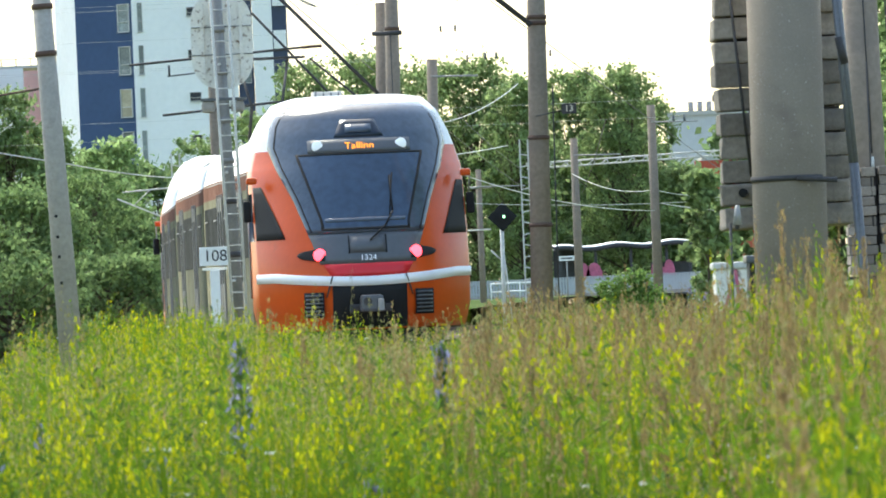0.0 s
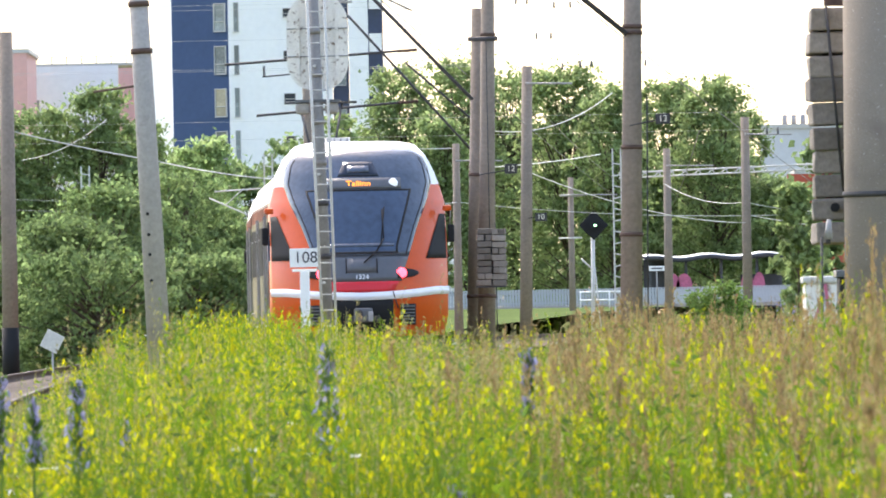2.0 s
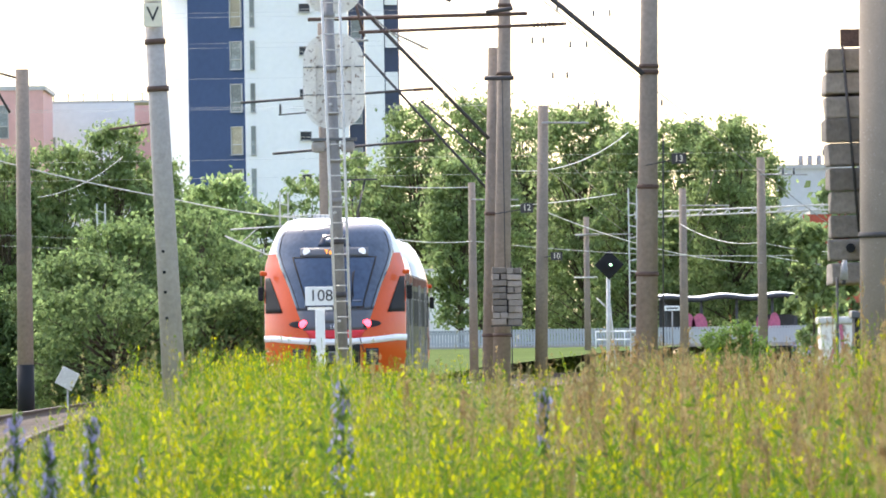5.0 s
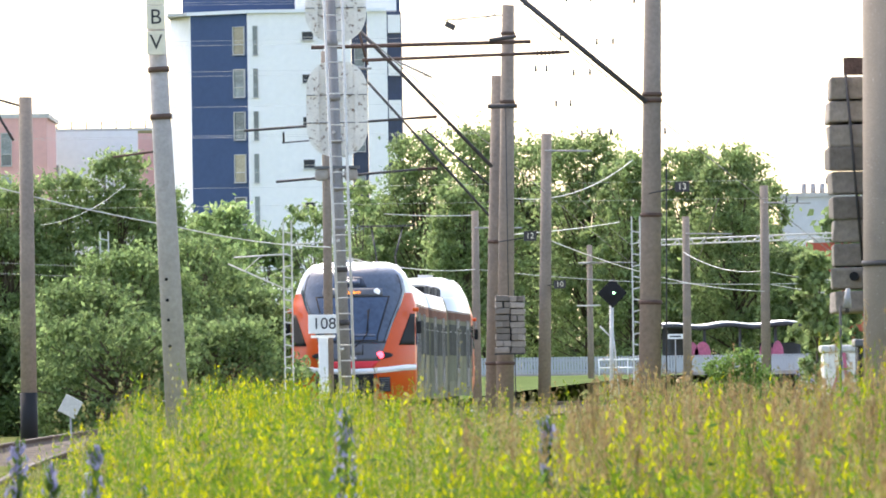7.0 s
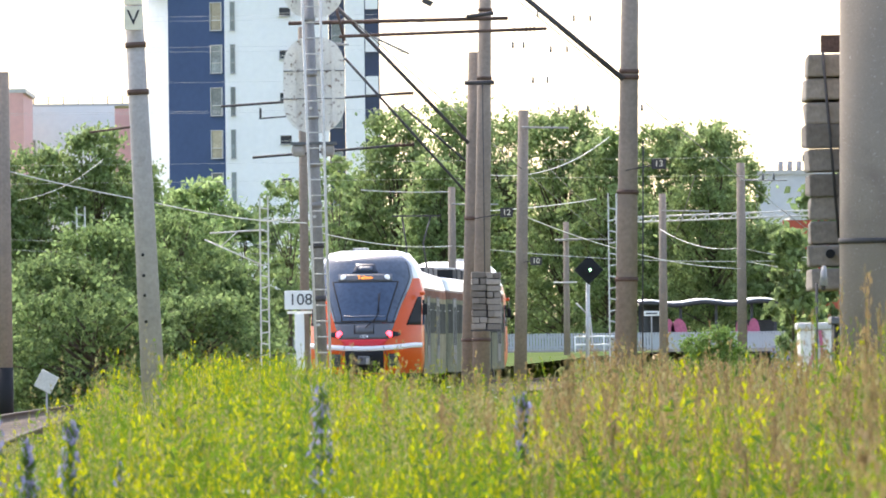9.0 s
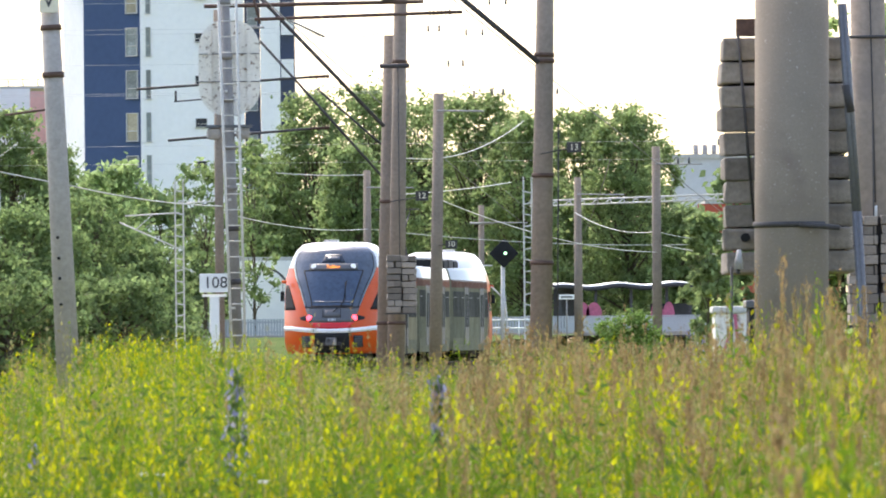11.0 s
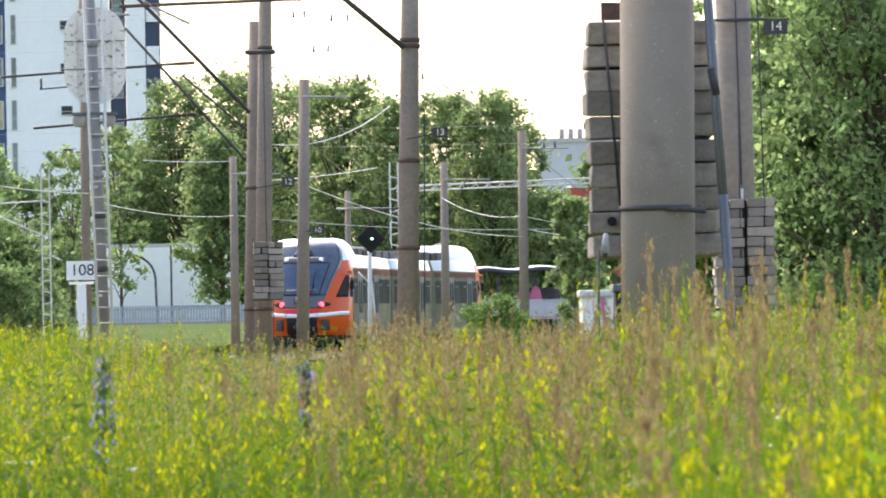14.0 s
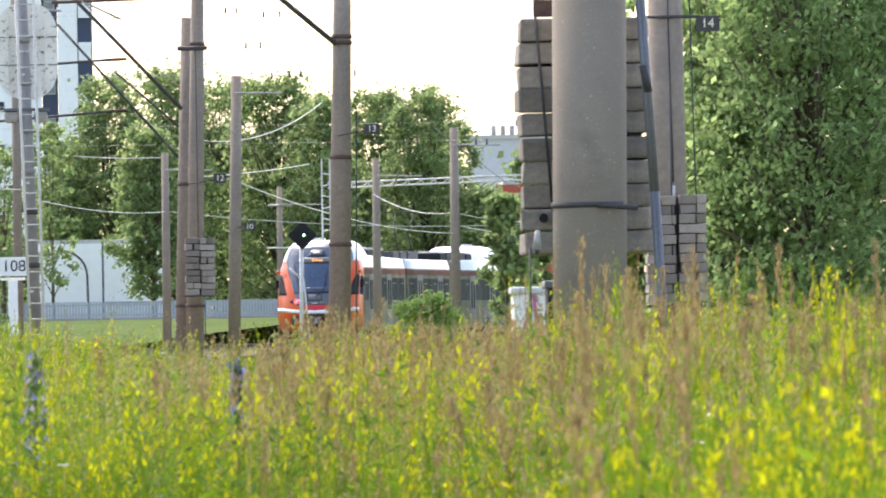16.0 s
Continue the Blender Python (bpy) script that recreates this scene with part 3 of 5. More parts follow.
        s = pole(nm, (d * (b - (0.55 if b == 11.9 else 0.0)) / 1000, d, 0.0), spot(b + (0.18 if b == 11.9 else 0.05), e1, d), r0, r1, "slim grey concrete pole with thin side arm" if nm[0] == "c" else "distant brown pole with cross arm")
        on(s, "side_arm", spot(b, e1 - 1.9, d - 0.3), spot(b + 5.2, e1 - 2.0, d - 0.3), 0.03, "galv")
        if b == 11.9:
            on(s, "number_arm", spot(b, 10.7, d - 0.3), spot(12.9, 10.8, d - 0.3), 0.014, "dark")
            number_plate(s, "10", spot(13.3, 10.8, d - 0.32), 0.34, 0.24, 0.22)
        if nm[0] == "t":
            on(s, "cross_arm", spot(b - 1.2, e1 - 2.0, d - 0.2), spot(b + 1.4, e1 - 2.0, d - 0.2), 0.06, "galv")
            on(s, "bracket", spot(b - 1.4, 8.4, d - 0.2), spot(b + 1.2, 8.4, d - 0.2), 0.04, "lightsteel")
        if b == -12.35:
            for e in (28.6, 22.9):
                on(s, "cantilever", spot(b - 9.0 + (28.6 - e) * 0.6, e - 0.3, d - 0.3), spot(-1.4, e + 0.9, d - 0.3), 0.035, "dark")
                insulator(s, spot(-2.2, e + 0.85, d - 0.3), spot(0.0, e + 0.95, d - 0.3), 0.09)
            on(s, "brace", spot(-7.6, 33.5, d - 0.3), spot(6.5, 17.5, d - 0.3), 0.035, "dark")
            on(s, "brace", spot(-1.4, 28.2, d - 0.3), spot(5.7, 21.9, d - 0.3), 0.03, "dark")
            on(s, "brace", spot(-17, 26.9, d - 0.3), spot(-17, 28.1, d - 0.3), 0.03, "dark")
            on(s, "brace", spot(-17.2, 26.9, d - 0.3), spot(-13, 27.2, d - 0.3), 0.02, "dark")
    # lattice masts and portal beam
    for b, d, e0, e1 in ((21.8, 400, -3, 18.2), (-16.75, 243, -5, 18.4), (-37.0, 420, -3, 17.4)):
        root = thing("lattice_mast", (b * d / 1000, d, EYE[2] + d * e0 / 1000), "slim pale lattice steel mast", "mast")
        h = d * (e1 - e0) / 1000
        wd = d / 400
        for sx in (-1, 1):
            part("upright", box(B(), (sx * 0.18 * wd, 0, h / 2), (0.07 * wd, 0.1, h)), "lightsteel", root)
        n = int(h / (0.5 * wd))
        for k in range(n):
            part("lacing", box(B(), (0, 0, (0.3 + k * 0.5) * wd), (0.29 * wd, 0.08, 0.06 * wd), pose(0, 0, 0, 0, 12 if k % 2 else -12)), "lightsteel", root)
        if d < 300:
            on(root, "arm", spot(b, 14.6, d), spot(b - 6.0, 14.3, d), 0.022, "lightsteel")
            on(root, "arm", spot(b, 10.6, d), spot(b - 6.6, 13.6, d), 0.022, "lightsteel")
            on(root, "arm", spot(b, 15.6, d), spot(b + 4.6, 15.9, d), 0.02, "lightsteel")
            on(root, "brace", spot(b - 4.8, 12.8, d), spot(b - 3.0, 14.4, d), 0.014, "lightsteel")
    beam = thing("portal_beam", (0, 0, 0), "pale lattice portal beam over the tracks", "beam")
    for e in (-0.28, 0.28):
        part("chord", rod(B(), spot(22.0, 15.2 + e, 400), spot(49.0, 15.9 + e, 400), 0.04, seg=6), "lightsteel", beam)
    for k in range(36):
        b = 22.2 + k * 0.74
        e = 15.2 + (b - 22) * 0.026
        part("lacing", rod(B(), spot(b, e - 0.26, 400), spot(b + 0.37 * (1 if k % 2 else -1) + 0.2, e + 0.26, 400), 0.03, seg=5), "lightsteel", beam)
    part("beam_leg", rod(B(), spot(49.0, -3, 400), spot(49.0, 16.3, 400), 0.1, seg=8), "lightsteel", beam)


def make_signal_mast():
    d = 130
    r = thing("signal_mast", spot(-11.15, -9.3, d), "grey tubular signal mast with ladder and white oval backplates", "signal")
    on(r, "tube", spot(-10.2, -9.3, d), spot(-11.75, 46, d), 0.076, "mast", seg=16)
    for e in (6.6, 12.5, 17, 21.5, 26.8, 31.5, 37.5):
        on(r, "collar", spot(-10.46 - e * 0.028, e, d), spot(-10.48 - e * 0.028, e + 0.6, d), 0.09, "dark" if e < 13 else "mast", seg=16)
    for c_e, half in ((30.59, 5.33), (43.3, 5.33)):
        bm = B()
        w, h = 0.445, half * d / 1000
        pts = []
        for k in range(36):
            a = 2 * math.pi * k / 36
            x = w * math.copysign(abs(math.cos(a)) ** 0.8, math.cos(a))
            pts.append((x, (h - w) * (1 if math.sin(a) > 0 else -1) * (abs(math.sin(a)) > 1e-6) + w * math.sin(a)))
        c = local(r, spot(-11.04, c_e, d + 0.2))
        vs = [bm.verts.new((c.x + x, c.y, c.z + z)) for x, z in pts]
        fc = bm.faces.new(vs)
        ex = bmesh.ops.extrude_face_region(bm, geom=[fc])
        bmesh.ops.translate(bm, verts=[q for q in ex["geom"] if isinstance(q, bmesh.types.BMVert)], vec=(0, 0.05, 0))
        bmesh.ops.recalc_face_normals(bm, faces=bm.faces)
        part("backplate", bm, "disc", r, "weathered white oval backplate with rust spots")
        for z in (-0.2, 0.2):
            part("seam", box(B(), c + Vector((0, -0.012, z)), (2 * w - 0.02, 0.02, 0.012)), "tgrey", r)
        for sx in (-0.28, 0.28):
            part("seam", box(B(), c + Vector((sx, -0.02, 0)), (0.05, 0.03, 2 * h - 0.3)), "disc", r, "vertical stiffener strip")
        part("lamp_housing", box(B(), c + Vector((0, 0.25, 0)), (0.4, 0.35, 2 * h - 0.4), bevel=0.05), "black", r)
    # junction boxes under the plate
    for sx in (-0.22, 0.2):
        part("junction_box", box(B(), local(r, spot(-11.15, 23.3, d + 0.05)) + Vector((sx, 0, 0)), (0.2, 0.22, 0.17), bevel=0.06), "concrete2", r, "grey cast junction box")
    part("box_cap", box(B(), local(r, spot(-11.15, 24.1, d + 0.05)), (0.66, 0.26, 0.04)), "tgrey", r)
    # ladder
    for b0, b1 in ((-12.42, -10.9), (-10.37, -9.46)):
        on(r, "ladder_rail", spot(b0, 46, d - 0.32), spot(b1, -8, d - 0.32), 0.02, "lightsteel", "pale ladder rail", seg=6)
    for k in range(30):
        e = -6 + k * 1.74
        f = (46 - e) / 54
        on(r, "rung", spot(-12.42 + 1.52 * f, e, d - 0.32), spot(-10.37 + 0.91 * f, e, d - 0.32), 0.009, "lightsteel", seg=6)
    for e in (4, 16, 28):
        on(r, "ladder_stay", spot(-10.9 - e * 0.02, e, d - 0.32), spot(-10.6 - e * 0.028, e, d), 0.02, "lightsteel")
    # kilometre board on its post
    q = thing("number_post", spot(-12.95, -9, 132.5), "short white concrete post with a number board", "sign post")
    part("post", box(B(), (0, 0, 0.95), (0.14, 0.12, 1.9), bevel=0.02), "white", q)
    part("cap", box(B(), (0, 0, 1.91), (0.36, 0.1, 0.04)), "white", q)
    c = local(q, spot(-12.95, 6.8, 132.4))
    bd = part("board", box(B(), c, (0.43, 0.02, 0.275), bevel=0.004), "white", q)
    lettering("numeral", "108", 0.235, "ink", bd, Matrix.Translation(c + Vector((0.02, -0.013, 0))) @ FACE, 0.003)


def make_colour_signal():
    d = 335
    r = thing("colour_light_signal", (19.0 * d / 1000, d, 0.0), "black diamond signal head with lit green lamp on white post", "signal")
    part("post", rod(B(), (-0.05, 0.1, 0), (0, 0.1, 4.2), 0.085, 0.075, seg=12), "lightsteel", r)
    c = local(r, spot(19.1, 9.75, d))
    part("head", box(B(), c, (0.78, 0.05, 0.78), pose(0, 0, 0, 0, 45), bevel=0.015), "black", r)
    part("hood", rod(B(), c + Vector((0, -0.35, 0.02)), c, 0.16, 0.14, seg=14), "black", r)
    part("lamp", ball(B(), c + Vector((0.05, -0.36, 0)), 0.05, (1, 0.5, 1)), "green", r, "lit pale green lens")
    part("bracket", rod(B(), (0.05, 0.1, 3.0), (0.3, 0.1, 0.2), 0.03, seg=6), "lightsteel", r)
    part("arm", rod(B(), (0.0, 0.1, 2.9), (-0.45, 0.1, 3.35), 0.03, seg=6), "lightsteel", r)


def make_weight_towers():
    d = 51.0
    r = thing("anchor_pole", spot(50.95, -24, d), "thick speckled concrete anchor pole with steel band", "pole")
    on(r, "shaft", spot(50.55, -24, d), spot(51.4, 46, d), 0.209, "tower", seg=40)
    on(r, "band", spot(50.9, 12.3, d), spot(50.9, 12.9, d), 0.2135, "dark", "dark rusted steel band", seg=40)
    on(r, "band_tail", spot(51.9, 12.6, d - 0.222), spot(56.3, 12.2, d - 0.21), 0.016, "dark")
    # tension weights behind it
    w = thing("weight_stack", spot(50.5, 0, d + 0.55), "tall stack of rough grey concrete tension weights", "weights")
    z0 = 51.55 * 7.1 / 1000
    rnd = random.Random(9)
    for k in range(10):
        o = part("block", rough_block(0.737 - 0.004 * (k % 3), 0.42, 0.127, k), "block", w)
        o.location = (-0.003 + rnd.uniform(-0.01, 0.01) + (0.008 if k < 5 else -0.006), rnd.uniform(-0.015, 0.015), z0 + 0.066 + 0.1338 * k + (0.010 if k > 4 else 0))
        o.rotation_euler = (0, rnd.uniform(-0.008, 0.008), rnd.uniform(-0.03, 0.03))
        if k > 0:
            part("packing", box(B(), (0.07, 0.02, z0 + 0.1338 * k + (0.006 if k == 5 else 0.0)), (0.5, 0.34, 0.011)), "dark", w)
    part("hanger_rod", rod(B(), (-0.28, -0.235, z0 + 1.36), (-0.2, -0.235, z0 + 0.3), 0.008, seg=6), "dark", w)
    part("yoke", box(B(), (-0.03, 0, z0 + 1.41), (0.5, 0.06, 0.1)), "rust", w)
    part("eye_ring", rod(B(), (-0.25, -0.25, z0 + 0.21), (-0.25, -0.2, z0 + 0.21), 0.026, seg=14), "black", w)
    part("rod_up", rod(B(), (0.0, 0, z0 + 1.4), (0.0, 0, z0 + 3.2), 0.012, seg=6), "dark", w)
    # twin conduit up the pole's flank
    for k, off in enumerate((0.0, 0.45)):
        on(r, "conduit", spot(56.6 + off, 37, d - 0.12), spot(58.0 + off, 14, d - 0.12), 0.016, "conduit", "grey twin conduit", seg=8)
        on(r, "conduit", spot(58.0 + off, 14, d - 0.12), spot(59.2 + off, -12, d - 0.12), 0.016, "conduit", seg=8)
    on(r, "coupling", spot(57.1, 28, d - 0.13), spot(57.7, 25, d - 0.13), 0.024, "dark")
    # second pole and stack behind
    d2 = 96.0
    p = thing("anchor_pole", spot(59.8, -13, d2), "brownish concrete pole with cable and number arm", "pole")
    on(p, "shaft", spot(60.0, -13, d2), spot(59.6, 46, d2), 0.183, "concrete", seg=28)
    on(p, "clamp", spot(57.6, 33.3, d2 - 0.2), spot(63.4, 33.3, d2 - 0.2), 0.018, "dark")
    number_plate(p, "14", spot(64.4, 32.5, d2 - 0.2), 0.25, 0.165, 0.14)
    on(p, "cable", spot(59.9, 40, d2 - 0.19), spot(60.3, 15, d2 - 0.19), 0.008, "dark")
    on(p, "cable", spot(62.3, 40, d2 - 0.1), spot(63.0, 1, d2 - 0.1), 0.008, "dark")
    on(p, "cable_end", spot(60.3, 14.6, d2 - 0.19), spot(60.3, 13.2, d2 - 0.19), 0.02, "lightsteel")
    w2 = thing("weight_stack", spot(59.7, 0, d2 + 0.0), "stack of small grey concrete weights behind the anchor pole", "weights")
    wide_row = {2: (1, 4, 7), 1: (3, 8)}
    for k in range(11):
        row = [(0.19, 0.29)] if k in wide_row[2] else [(0.135, 0.175), (0.282, 0.105)]
        row += [(-0.145, 0.3)] if k in wide_row[1] else [(-0.222, 0.145), (-0.068, 0.145)]
        for x, wd in row:
            o = part("block", rough_block(wd, 0.4, 0.098, k + x, 0.004, 0.011), "block", w2)
            o.location = (x + 0.03 + rnd.uniform(-0.005, 0.005), -0.42 + rnd.uniform(-0.02, 0.02), 0.2 + k * 0.1035 + (0.012 if x > 0 else 0))
            o.rotation_euler = (0, rnd.uniform(-0.02, 0.02), rnd.uniform(-0.05, 0.05))
    part("core", box(B(), (0.03, -0.35, 0.72), (0.5, 0.2, 1.1)), "dark", w2)
    part("base_plate", box(B(), (0.03, -0.42, 0.12), (0.62, 0.42, 0.03)), "dark", w2)
    part("side_rod", rod(B(), (0.0, -0.62, 0.1), (0.0, -0.62, 2.4), 0.01, seg=6), "dark", w2)
    # small lamp on a dark stake and a painted cabinet
    l = thing("small_lamp", spot(45.0, -22, 50), "small grey bell lamp on a dark stake", "lamp")
    part("stake", rod(B(), (-0.05, 0, 0), local(l, spot(44.3, 8, 50)), 0.008, seg=6), "dark", l)
    part("bell", rod(B(), local(l, spot(45.05, 7.7, 50)), local(l, spot(45.15, 9.9, 50)), 0.026, 0.012, seg=14), "galv", l, "grey glass bell")
    part("neck", rod(B(), local(l, spot(45.0, 7.2, 50)), local(l, spot(45.05, 7.7, 50)), 0.012, seg=8), "dark", l)
    c = thing("relay_cabinet", spot(45.5, 0, 62), "white metal cabinet with scrawled paint", "cabinet")
    c.location.z = 0.0
    part("body", box(B(), (-0.05, 0, 0.74), (0.31, 0.4, 1.5), bevel=0.03), "disc", c)
    part("lid", box(B(), (-0.05, 0, 1.5), (0.34, 0.44, 0.05), bevel=0.015), "lightsteel", c)
    for k in range(4):
        part("scrawl", box(B(), (-0.15 + 0.05 * k, -0.206, 1.2 + 0.06 * (k % 3)), (0.022, 0.01, 0.3), pose(0, 0, 0, 0, 20 - 13 * k)), "violet" if k % 2 else "magenta", c)
    dk = thing("dark_cabinet", spot(49.5, 0, 60), "dark metal cabinet beside the anchor pole", "cabinet")
    dk.location.z = 0.0
    part("body", box(B(), (0, 0, 0.76), (0.42, 0.4, 1.5), bevel=0.02), "black", dk)
    part("lid", box(B(), (0, 0, 1.53), (0.46, 0.44, 0.05), bevel=0.01), "tgrey", dk)
    wp = thing("marker_post", spot(57.3, 0, 64), "slim white marker post", "post")
    wp.location = (spot(53.3, 0, 64).x, 64, 0)
    part("post", box(B(), (0, 0, 0.7), (0.06, 0.06, 1.45), bevel=0.01), "white", wp)


def wire(name, pts, r, material, label):
    """A hanging wire through points, sagging between them."""
    cu = bpy.data.curves.new(name, "CURVE")
    cu.dimensions, cu.bevel_depth, cu.bevel_resolution = "3D", r, 1
    sp = cu.splines.new("POLY")
    sp.points.add(len(pts) - 1)
    for q, p in zip(sp.points, pts):
        q.co = (*p, 1)
    cu.materials.append(M[material])
    return tagged(new(name, cu), label, "wire")


def sagging(a, b, sag, n=14):
    a, b = Vector(a), Vector(b)
    return [a.lerp(b, k / n) - Vector((0, 0, 4 * sag * (k / n) * (1 - k / n))) for k in range(n + 1)]


def make_wires():
    pale = "pale sagging service cable"
    wire("cable", sagging(spot(-60, 26, 205), spot(-29.5, 17.9, 205), 0.12) + sagging(spot(-29, 17.8, 205), spot(-12, 15.3, 235), 0.1), 0.016, "palewire", pale)
    wire("cable", sagging(spot(-44, 18.2, 205), spot(-34.5, 22.6, 240), 0.2), 0.006, "palewire", pale)
    wire("cable", sagging(spot(-12, 14.6, 235), spot(4, 12.6, 330), 0.2) + sagging(spot(4.2, 12.6, 330), spot(60, 11.5, 330), 0.5), 0.014, "palewire", pale)
    wire("cable", sagging(spot(7, 20.6, 260), spot(21.5, 24.4, 300), 0.5), 0.015, "palewire", pale)
    wire("cable", sagging(spot(8, 16.4, 262), spot(20, 17.6, 330), 0.05), 0.018, "palewire", pale)
    wire("cable", sagging(spot(12, 15.8, 262), spot(36, 9.7, 330), 0.35) + sagging(spot(36, 10.6, 330), spot(60, 8.5, 400), 0.3), 0.016, "palewire", pale)
    wire("cable", sagging(spot(-26, 13.0, 400), spot(-15, 8.0, 420), 0.1), 0.02, "palewire", pale)
    wire("cable", sagging(spot(-6, 18.9, 330), spot(4, 18.6, 330), 0.05), 0.02, "palewire", pale)
    wire("cable", sagging(spot(27, 14.2, 350), spot(36, 12.0, 330), 0.3) + sagging(spot(36, 12, 330), spot(48, 11.0, 360), 0.2), 0.014, "palewire", pale)
    dark = "thin dark overhead wire"
    for b0, e0, d0, b1, e1, d1 in ((-7, 38, 160, 22, 12.5, 400), (14, 22, 262, 22, 14.5, 400), (10, 41, 150, 50, 9, 420),
                                   (-2, 34.3, 200, 6, 34.4, 185), (1.5, 40.6, 190, 7, 41, 185), (9, 42, 185, 16, 42, 230), (-50, 13, 330, -15, 12.0, 400), (-50, 14.2, 330, -15, 13.0, 400),
                                   (31, 20, 150, 28, 12, 350)):
        wire("overhead_wire", sagging(spot(b0, e0, d0), spot(b1, e1, d1), 0.12), 0.011, "wire", dark)
    # far line whose wires carry strings of small insulators
    line = thing("overhead_line", (0, 0, 0), "faint far overhead line with small hanging insulators", "wires")
    for e in (42.6, 42.3, 38.3, 37.8, 34.9, 34.4, 31.0, 27.8, 27.6, 20.0, 22.0):
        part("wire", rod(B(), spot(-140, e, 262.5), spot(190, e, 262.5), 0.003, seg=4), "palewire", line)
    for b, e in ((14.5, 42.6), (17.2, 42.6), (22, 42.3), (23.8, 42.3), (13.8, 38.3), (17.8, 37.8), (19.6, 37.8), (11.0, 34.9), (12.2, 34.9), (15.2, 34.4), (17, 34.4), (13.2, 31), (14.8, 31),
                 (18.0, 27.8), (19.2, 27.8), (24.0, 27.8), (25.2, 27.8), (16.0, 27.6), (38.5, 20.0), (39.7, 20.0), (43, 22), (44.5, 22), (47, 22)):
        c = spot(b, e, 262.5)
        part("insulator", rod(B(), c - Vector((0, 0, 0.14)), c + Vector((0, 0, 0.05)), 0.034, 0.03, seg=8), "tgrey", line)
    for b in (-140, 190):
        part("line_pole", rod(B(), (0.2625 * b, 262.5, 0), (0.2625 * b, 262.5, 13), 0.15, seg=10), "concrete", line)
    pl = thing("tilted_board", spot(-41.0, -1.9, 120), "small pale square board tilted on a stake", "sign")
    part("board", box(B(), (0, 0, 0), (0.25, 0.02, 0.25), pose(0, 0, 0, 0, 28), bevel=0.01), "lightsteel", pl)
    part("stake", rod(B(), (0, 0.03, -1.0), (0, 0.03, 0.05), 0.015, seg=6), "galv", pl)


make_poles()
make_signal_mast()
make_colour_signal()
make_weight_towers()
make_wires()


# ---- trees ----
def leaf_cloud(rng, centres, radii, per, size, squash=0.8):
    """Leaves as small bent quads scattered through clumps; returns verts, faces."""
    n = len(centres) * per
    c = np.repeat(centres, per, 0)
    r = np.repeat(radii, per)
    d = rng.normal(size=(n, 3))
    d /= np.linalg.norm(d, axis=1)[:, None]
    p = c + d * (r * np.abs(rng.normal(0.55, 0.55, n)))[:, None] * np.array([1, 1, squash])
    nrm = d * 0.3 + rng.normal(size=(n, 3)) + np.array([0, -0.35, 0.3])
    nrm /= np.linalg.norm(nrm, axis=1)[:, None]
    up = rng.normal(size=(n, 3)) * 0.6 + np.array([0, 0, -0.6])
    u = np.cross(nrm, up)
    u /= np.linalg.norm(u, axis=1)[:, None] + 1e-9
    w = np.cross(nrm, u)
    s = size * rng.uniform(0.55, 1.35, n)
    a = p + w * s[:, None]
    b = p + u * (s * 0.55)[:, None] + nrm * (s * 0.18)[:, None]
    e = p - w * s[:, None]
    g = p - u * (s * 0.55)[:, None] + nrm * (s * 0.18)[:, None]
    v = np.stack([a, b, e, g], 1).reshape(-1, 3)
    k = np.arange(n) * 4
    f = np.stack([k, k + 1, k + 2, k + 3], 1)
    return v, f


def tree(name, x, y, z, height, width, seed, material, clumps=60, per=90, size=0.3, label="", deep=None, low=0.15, category="tree", trunk=True):
    rng = np.random.default_rng(seed)
    root = thing(name, (x, y, z), label, category)
    deep = deep or width * 0.7
    # clump centres in a lumpy crown, widest at mid height
    t = rng.uniform(0, 1, clumps) ** 0.85
    prof = np.sin(np.pi * np.clip(0.24 + 0.66 * t, 0, 1)) ** 0.6
    ang = rng.uniform(0, 2 * np.pi, clumps)
    lobes = 0.97 + 0.10 * np.sin(ang * 3 + seed) * np.sin(t * 9 + seed * 1.7) + 0.08 * rng.normal(size=clumps)
    rad = np.sqrt(rng.uniform(0.05, 1, clumps)) * prof * lobes
    rr = rng.uniform(0.06, 0.15, clumps) * min(width, height)
    c = np.stack([np.cos(ang) * rad * (width / 2 - rr * 0.7), np.sin(ang) * rad * (deep / 2 - rr * 0.4), height * (low + (1 - low) * t) - rr * 0.75], 1)
    v, f = leaf_cloud(rng, c, rr, per, size)
    ob = mesh_part("crown", v, f, [material], parent=root)
    if trunk:
        bm = B()
        hh = height * 0.72
        rod(bm, (0, 0, -0.2), (width * 0.02, 0, hh), width * 0.03, width * 0.008, seg=9)
        for k in range(0, clumps, 3):
            st = height * min(0.65, max(low * 0.6, c[k][2] / height * 0.6))
            rod(bm, (width * 0.02 * st / hh, 0, st), c[k], width * 0.009, width * 0.002, seg=5)
        part("trunk", bm, "bark", root)
    return root


